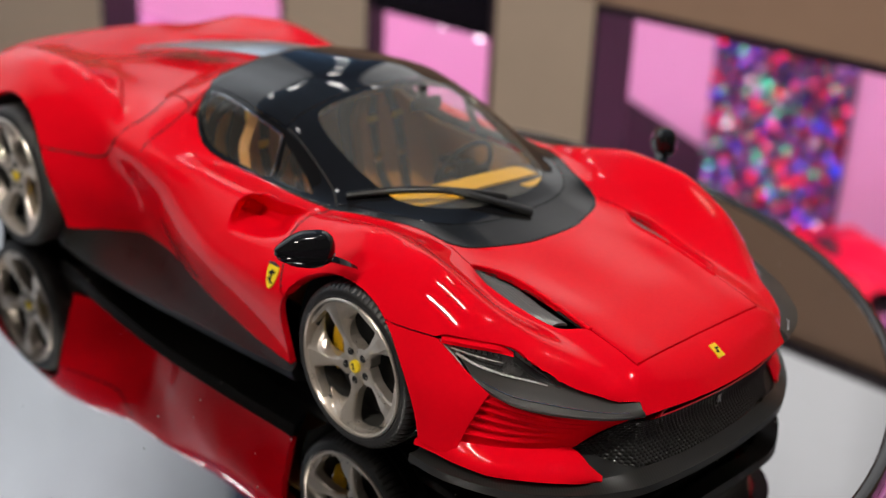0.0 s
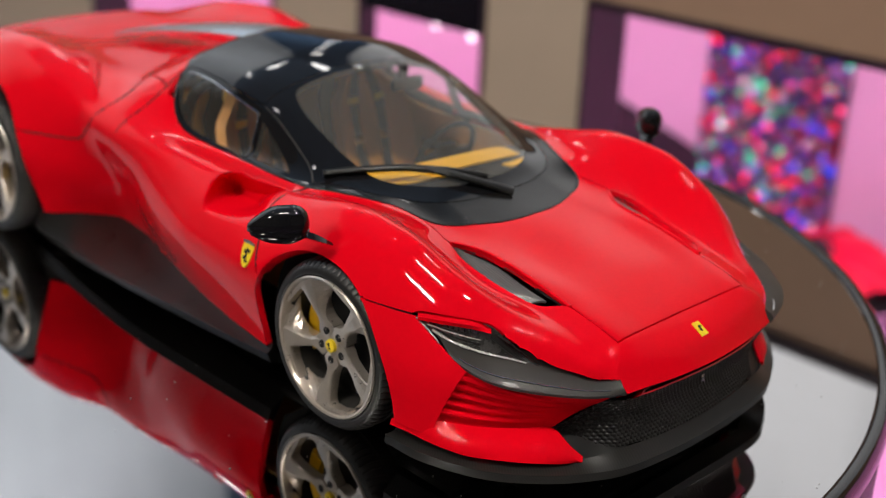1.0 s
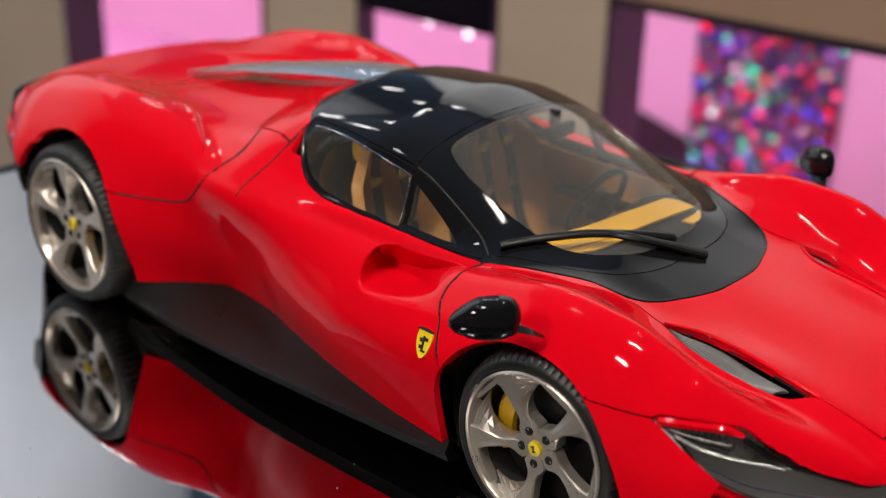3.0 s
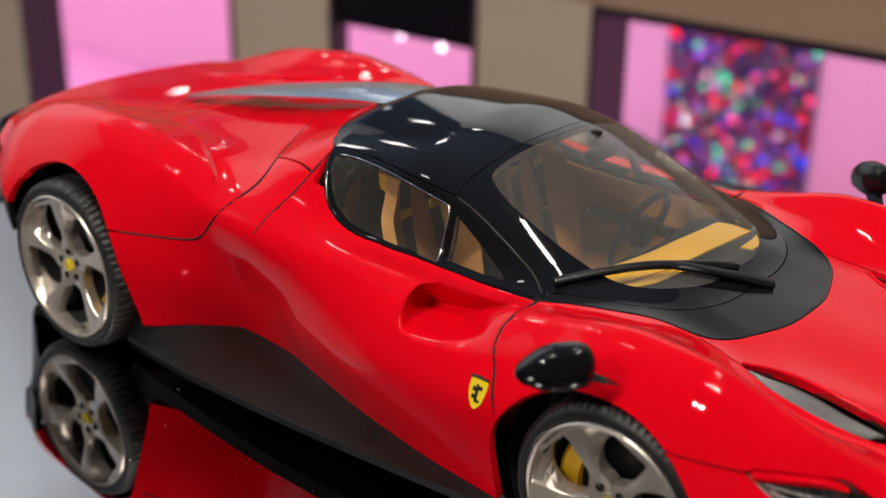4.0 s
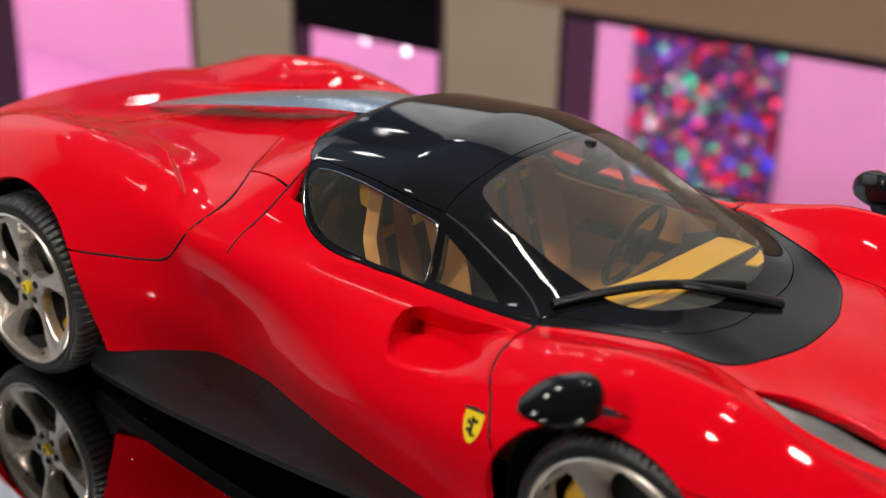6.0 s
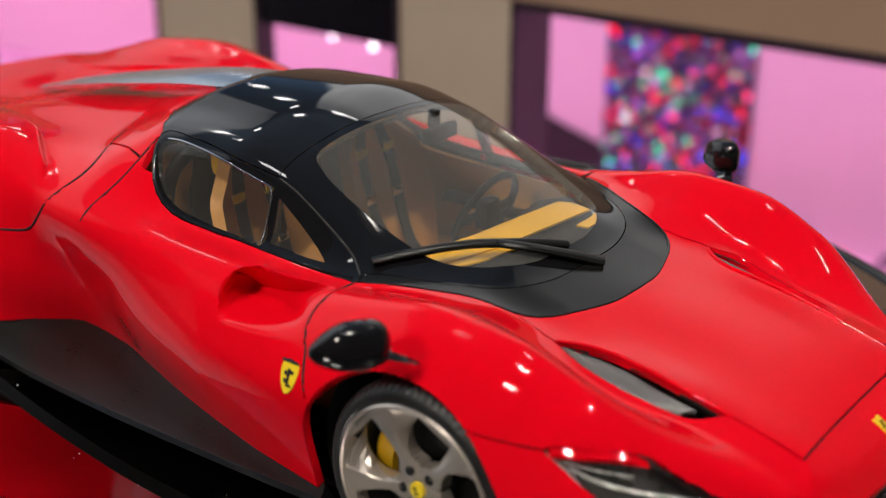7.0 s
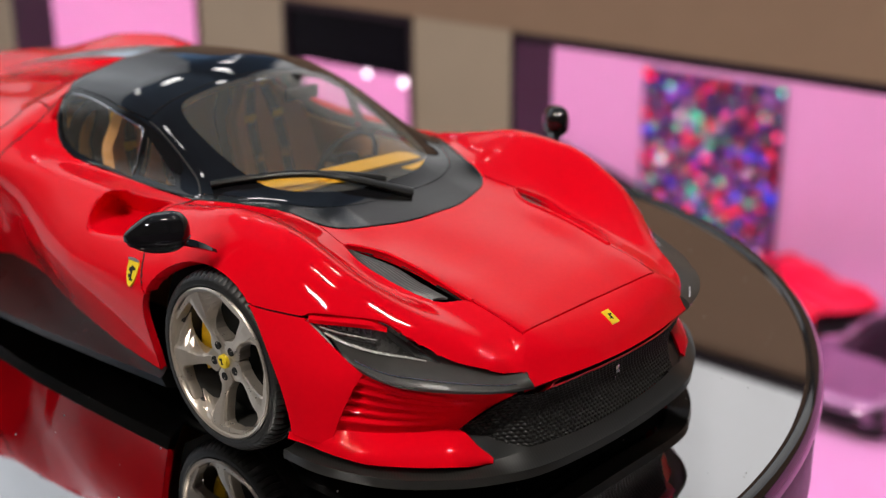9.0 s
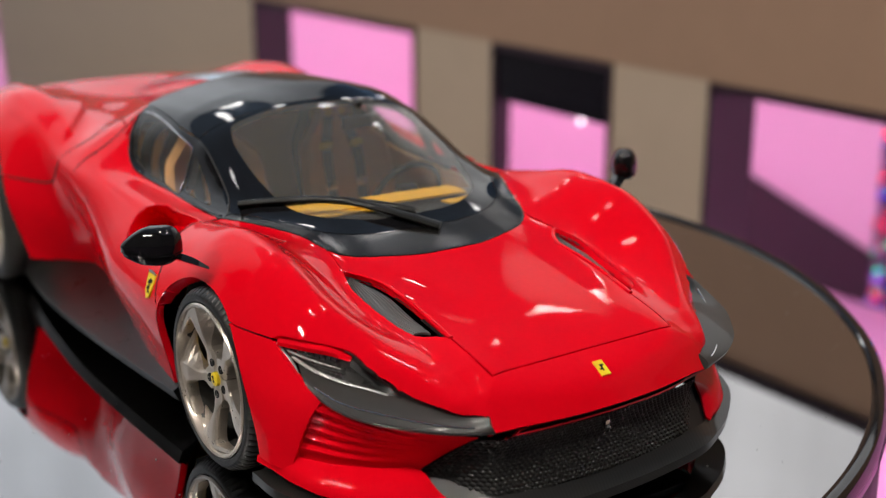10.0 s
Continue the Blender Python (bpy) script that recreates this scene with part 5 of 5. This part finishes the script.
# the unseen hall round about: dim walls, and far sides whose glow is added as its light
def glow_wall(name, colour, low, high, pool=None, full=20, fade=50):
    """An unseen far side of the hall that glows in place of lamps, uneven in broad patches and upright stripes. pool:
    the middle of the pool of light put into its glow, which fades outwards.
    """
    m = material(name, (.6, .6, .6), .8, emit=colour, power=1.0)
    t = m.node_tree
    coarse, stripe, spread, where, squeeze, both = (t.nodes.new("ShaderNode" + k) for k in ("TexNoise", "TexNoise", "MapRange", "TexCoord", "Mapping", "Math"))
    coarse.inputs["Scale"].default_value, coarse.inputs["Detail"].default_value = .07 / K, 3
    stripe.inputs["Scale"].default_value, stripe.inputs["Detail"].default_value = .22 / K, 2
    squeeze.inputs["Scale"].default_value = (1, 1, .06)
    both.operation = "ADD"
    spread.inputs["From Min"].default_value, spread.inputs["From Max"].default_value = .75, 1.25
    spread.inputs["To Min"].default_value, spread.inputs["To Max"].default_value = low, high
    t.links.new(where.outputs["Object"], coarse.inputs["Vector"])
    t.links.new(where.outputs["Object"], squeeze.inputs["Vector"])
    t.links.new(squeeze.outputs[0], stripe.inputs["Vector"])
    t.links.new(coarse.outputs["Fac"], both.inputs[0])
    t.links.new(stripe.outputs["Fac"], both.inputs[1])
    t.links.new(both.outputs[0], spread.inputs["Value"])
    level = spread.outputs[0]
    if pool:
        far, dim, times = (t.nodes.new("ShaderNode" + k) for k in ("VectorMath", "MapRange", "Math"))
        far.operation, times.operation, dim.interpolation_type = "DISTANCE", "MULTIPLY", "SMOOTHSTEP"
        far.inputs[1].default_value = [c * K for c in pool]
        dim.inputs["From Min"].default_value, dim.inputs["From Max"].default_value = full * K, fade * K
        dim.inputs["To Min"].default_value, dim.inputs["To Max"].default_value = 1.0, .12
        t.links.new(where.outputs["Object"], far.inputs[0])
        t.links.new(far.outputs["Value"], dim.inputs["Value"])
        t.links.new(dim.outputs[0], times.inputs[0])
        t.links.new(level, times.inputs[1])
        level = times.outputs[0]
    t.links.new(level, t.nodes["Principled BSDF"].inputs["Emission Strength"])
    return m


GLOW = glow_wall("hall_glow_north", (.98, .97, .96), .70, 1.05, (-40, 58, 22), 18, 50)
GLOW_WEST = glow_wall("hall_glow_west", (.88, .94, 1.0), .70, 1.10, (-76, -5, 50), 32, 62)
# blue glow added low down for the roof and engine blade to reflect
FAR_GLOW = glow_wall("blue_hall_glow", (.50, .74, 1.0), .6, 1.5)
DUSK = material("dark_blue_ceiling", (0.32, 0.46, 0.62), 0.7, grain=0.2, scale=.4)
slab("backdrop", (-57, 58, FLOOR_Z), (62, 59, 60), GLOW, "glowing pale backdrop added in place of the bright hall", "backdrop")
slab("backdrop_west", (-77, -60, FLOOR_Z), (-76, 50, 64), GLOW_WEST, "glowing pale backdrop added in place of the bright hall", "backdrop")
slab("wall_north", (-300, 250, FLOOR_Z), (62, 251, 66), FAR_GLOW, "glowing blue far wall added for the car's reflections", "wall")
slab("wall_west", (-301, -60, FLOOR_Z), (-300, 251, 66), FAR_GLOW, "glowing blue far wall added for the car's reflections", "wall")
slab("ceiling", (-301, -61, 66), (62, 251, 67), DUSK, "dark blue hall ceiling", "ceiling")
slab("wall_south", (-301, -61, FLOOR_Z), (62, -60, 66), HALL, "dim brown hall wall", "wall")
slab("wall_east", (61, -60, FLOOR_Z), (62, 250, 66), HALL, "dim brown hall wall", "wall")

# light rails with their lamps
def spotlight(x0, y0, target, wide):
    t = thing("ceiling_spotlight", "white round spotlight hanging from the hall ceiling", "spotlight", (x0, y0, 33.4), "hall spotlights")
    aim = (Vector(target) - Vector((x0, y0, 33.4))).to_track_quat("-Y", "Z").to_matrix()
    for nm, prof, mat in (("head", [(1.2 * wide, .0), (1.9 * wide, -.1), (2.0 * wide, .3), (1.6 * wide, 2.4), (.3, 2.8)], WHITE_METAL), ("stem", [(.25, 2.0), (.25, 32.62)], WHITE_METAL)):
        bm = lathe(prof, steps=32)
        if nm == "head":
            bmesh.ops.translate(bm, vec=(0, .3, 0), verts=bm.verts)
            bmesh.ops.rotate(bm, matrix=aim, verts=bm.verts)
        else:
            bmesh.ops.rotate(bm, matrix=Matrix.Rotation(radians(90), 3, "X"), verts=bm.verts)
        part(nm, bm, mat, t)
    return t


WHITE_METAL = material("white_enamel", (.7, .7, .7), .4, grain=.03, scale=4)
for sx, sy, watts, size in SPOTS:
    spotlight(sx, sy, (sx * .3 - 1, sy * .3, 0), size / 3.2)

# square downlights in rows under the hall ceiling, each of four lit cells
TUBE = material("lit_diffuser", (.8, .8, .8), .5, emit=(1.0, .98, .97), power=21.0)


def ceiling_light(x0, y0, turn, half=2.6, across=2.2):
    t = thing("ceiling_light", "square white light panel of four cells under the hall ceiling", "ceiling light", (x0, y0, 66), "hall light panels")
    t.rotation_euler = (0, 0, radians(turn))
    bm = bmesh.new()
    box(bm, (-half - .3, -across - .3, -.9), (half + .3, across + .3, -.002), .08)
    part("housing", bm, WHITE_METAL, t)
    for a in (-1, 1):
        for c in (-1, 1):
            bm = bmesh.new()
            box(bm, (a * half / 2 - half * .42, c * across / 2 - across * .42, -1.0), (a * half / 2 + half * .42, c * across / 2 + across * .42, -.86), .04)
            part("diffuser", bm, TUBE, t, "glowing white diffuser")
    return t


for side in (-66, -33, 0, 33):
    for along in (72, 107, 150, 205, 285):
        lx, ly = -.77 * along - .64 * side, .64 * along - .77 * side
        if lx < -64 or along > 80 or side >= 0:
            ceiling_light(lx, ly, -40)
for lx, ly, turn in ((-66, 34, -40), (-51, 63, -40), (-66, 12, -30), (-32, -22, 20)):
    ceiling_light(lx, ly, turn)

# holographic foil sheet: many small tilted facets
rng = random.Random(5)
verts, faces = [], []
x0, x1, z0, z1, n, m = -9.86, -6.93, FLOOR_Z + .12, -2.47, 27, 32
for i in range(n):
    for j in range(m):
        cx, cz = x0 + (x1 - x0) * (i + .5 + rng.uniform(-.2, .2)) / n, z0 + (z1 - z0) * (j + .5 + rng.uniform(-.2, .2)) / m
        r = .044 * rng.uniform(.5, 1.5)
        ta, tb, k = rng.uniform(-.35, .8), rng.uniform(-.1, 1.1), len(verts)
        for q in range(6):
            a = q * math.pi / 3
            dx, dz = r * math.cos(a), r * math.sin(a)
            verts.append((cx + dx, BACK_Y - .10 + ta * dx + tb * dz, cz + dz))
        faces.append(list(range(k, k + 6)))
FOIL = bpy.data.materials.new("holographic_foil")
FOIL.use_nodes = True
nt = FOIL.node_tree
b = nt.nodes["Principled BSDF"]
geo, hue, ramp = nt.nodes.new("ShaderNodeNewGeometry"), nt.nodes.new("ShaderNodeValToRGB"), nt.nodes.new("ShaderNodeMath")
hue.color_ramp.interpolation = "CONSTANT"
shades = [(0, (1.0, .01, .05)), (.16, (.06, .05, .10)), (.36, (.06, .10, 1.0)), (.46, (.30, .14, .50)), (.60, (.04, .80, .42)), (.70, (1.0, .10, .25)), (.82, (.07, .05, .12)), (.95, (1.0, .9, .95))]
while len(hue.color_ramp.elements) < len(shades):
    hue.color_ramp.elements.new(.5)
for e, (p, c) in zip(hue.color_ramp.elements, shades):
    e.position, e.color = p, (*c, 1)
nt.links.new(geo.outputs["Random Per Island"], hue.inputs["Fac"])
nt.links.new(hue.outputs["Color"], b.inputs["Base Color"])
b.inputs["Metallic"].default_value, b.inputs["Roughness"].default_value = .85, .24
foil = slab("foil_sheet", (x0 - .03, BACK_Y - .06, FLOOR_Z), (x1 + .03, BACK_Y - .03, z1 + .03), material("foil_backing", (.10, .055, .11), .4, .3, grain=.3, scale=6), "sparkling holographic foil sheet on the niche back", "")
tagged(foil, category="foil sheet", kind="thing")
f_ob = link_mesh("sparkle", verts, faces, FOIL, foil, "many coloured holographic flecks", smooth=False)
tagged(f_ob, kind="stuff")


# chrome disc added for the white sheen that a lamp leaves on the foil
sheen_disc = bmesh.new()
prism(sheen_disc, [(.085 * math.cos(q * math.pi / 6), .085 * math.sin(q * math.pi / 6)) for q in range(12)], 0, .012, lambda a, b, d: (-8.8 + a, BACK_Y - .16 + .3 * a + .73 * b - d, -2.98 + b))
part("sheen_disc", sheen_disc, CHROME, foil, "silver disc added for the lamp's white sheen on the foil", smooth=False)

# other model cars in the niches, standing well out of focus
def far_car(label, paint, at, turn, size=1.0):
    t = thing("model_car", label, "model car", at, "model cars in the niches")
    t.rotation_euler, t.scale = (0, 0, radians(turn)), (size, size, size)
    uu, vv = np.meshgrid(np.linspace(1.07, -3.5, 90), np.linspace(0, 6, 49), indexing="ij")
    p = body_at(uu.ravel(), vv.ravel())
    nv = vv.shape[1]
    ii, jj = np.meshgrid(np.arange(89), np.arange(nv - 1), indexing="ij")
    a = (ii * nv + jj).ravel()
    quad = np.c_[a, a + 1, a + nv + 1, a + nv]
    mid = p[quad].mean(1)
    girth = vv.ravel()[quad].mean(1)
    dark = (girth < 2.9) & (mid[:, 0] < -.05) & (mid[:, 0] > -.93) | (girth > 2) & (girth < 3) & (mid[:, 0] < -.4) & (mid[:, 0] > -1.5)
    gone = (girth > 3.6) & ((np.hypot(mid[:, 0], mid[:, 2] - .33) < .40) | (np.hypot(mid[:, 0] + 2.65, mid[:, 2] - .37) < .42))
    shift = np.array([1.3, 0, 0])
    for nm, pick, mat in (("body", ~dark & ~gone, paint), ("window", dark, BLACK)):
        q = quad[pick]
        both = np.vstack([p, p * [1, -1, 1]]) + shift
        link_mesh(nm, both, np.vstack([q, q[:, ::-1] + len(p)]).tolist(), mat, t)
    bm = bmesh.new()
    box(bm, (-2.1, -.7, .1), (2.2, .7, .5), .05)
    part("floor_panel", bm, DEEP, t)
    for wx, r in ((0, .335), (-2.651, .369)):
        for s in (1, -1):
            bm = lathe([(0, -.03), (r * .7, -.02), (r * .78, .0), (r, -.02), (r, -.26), (r * .7, -.27)], steps=40)
            if s < 0:
                bmesh.ops.rotate(bm, matrix=Matrix.Rotation(math.pi, 3, "Z"), verts=bm.verts)
            bmesh.ops.translate(bm, vec=(wx + 1.3, .94 * s, r), verts=bm.verts)
            part("wheel", bm, RUBBER, t)
    return t


WHITE_PAINT = material("white_lacquer", (.52, .42, .50), .3, 0, 1.0, grain=.03, scale=30)
PINK_RED = material("bright_red_lacquer", (.80, .006, .045), .45, 0, .15, spec=.15, grain=.04, scale=30)
GREEN = material("green_lacquer", (.05, .14, .01), .3, 0, 1.0, grain=.05, scale=30)
FLASH = material("purple_lacquer", (.26, .13, .24), .25, .4, 1.0, grain=.1, scale=30)
far_car("red model sports car standing in the pink niche", PINK_RED, (-5.6, 15.0, FLOOR_Z + .06), 150, .74)
far_car("purple model sports car standing in the pink niche", FLASH, (-3.0, 13.6, FLOOR_Z + .06), -95)
far_car("white model sports car below the black panel", WHITE_PAINT, (-10.5, 11.5, FLOOR_Z + .06), -100, 1.15)
far_car("green model sports car on the display table", GREEN, (-14.5, 5.2, FLOOR_Z), 200)
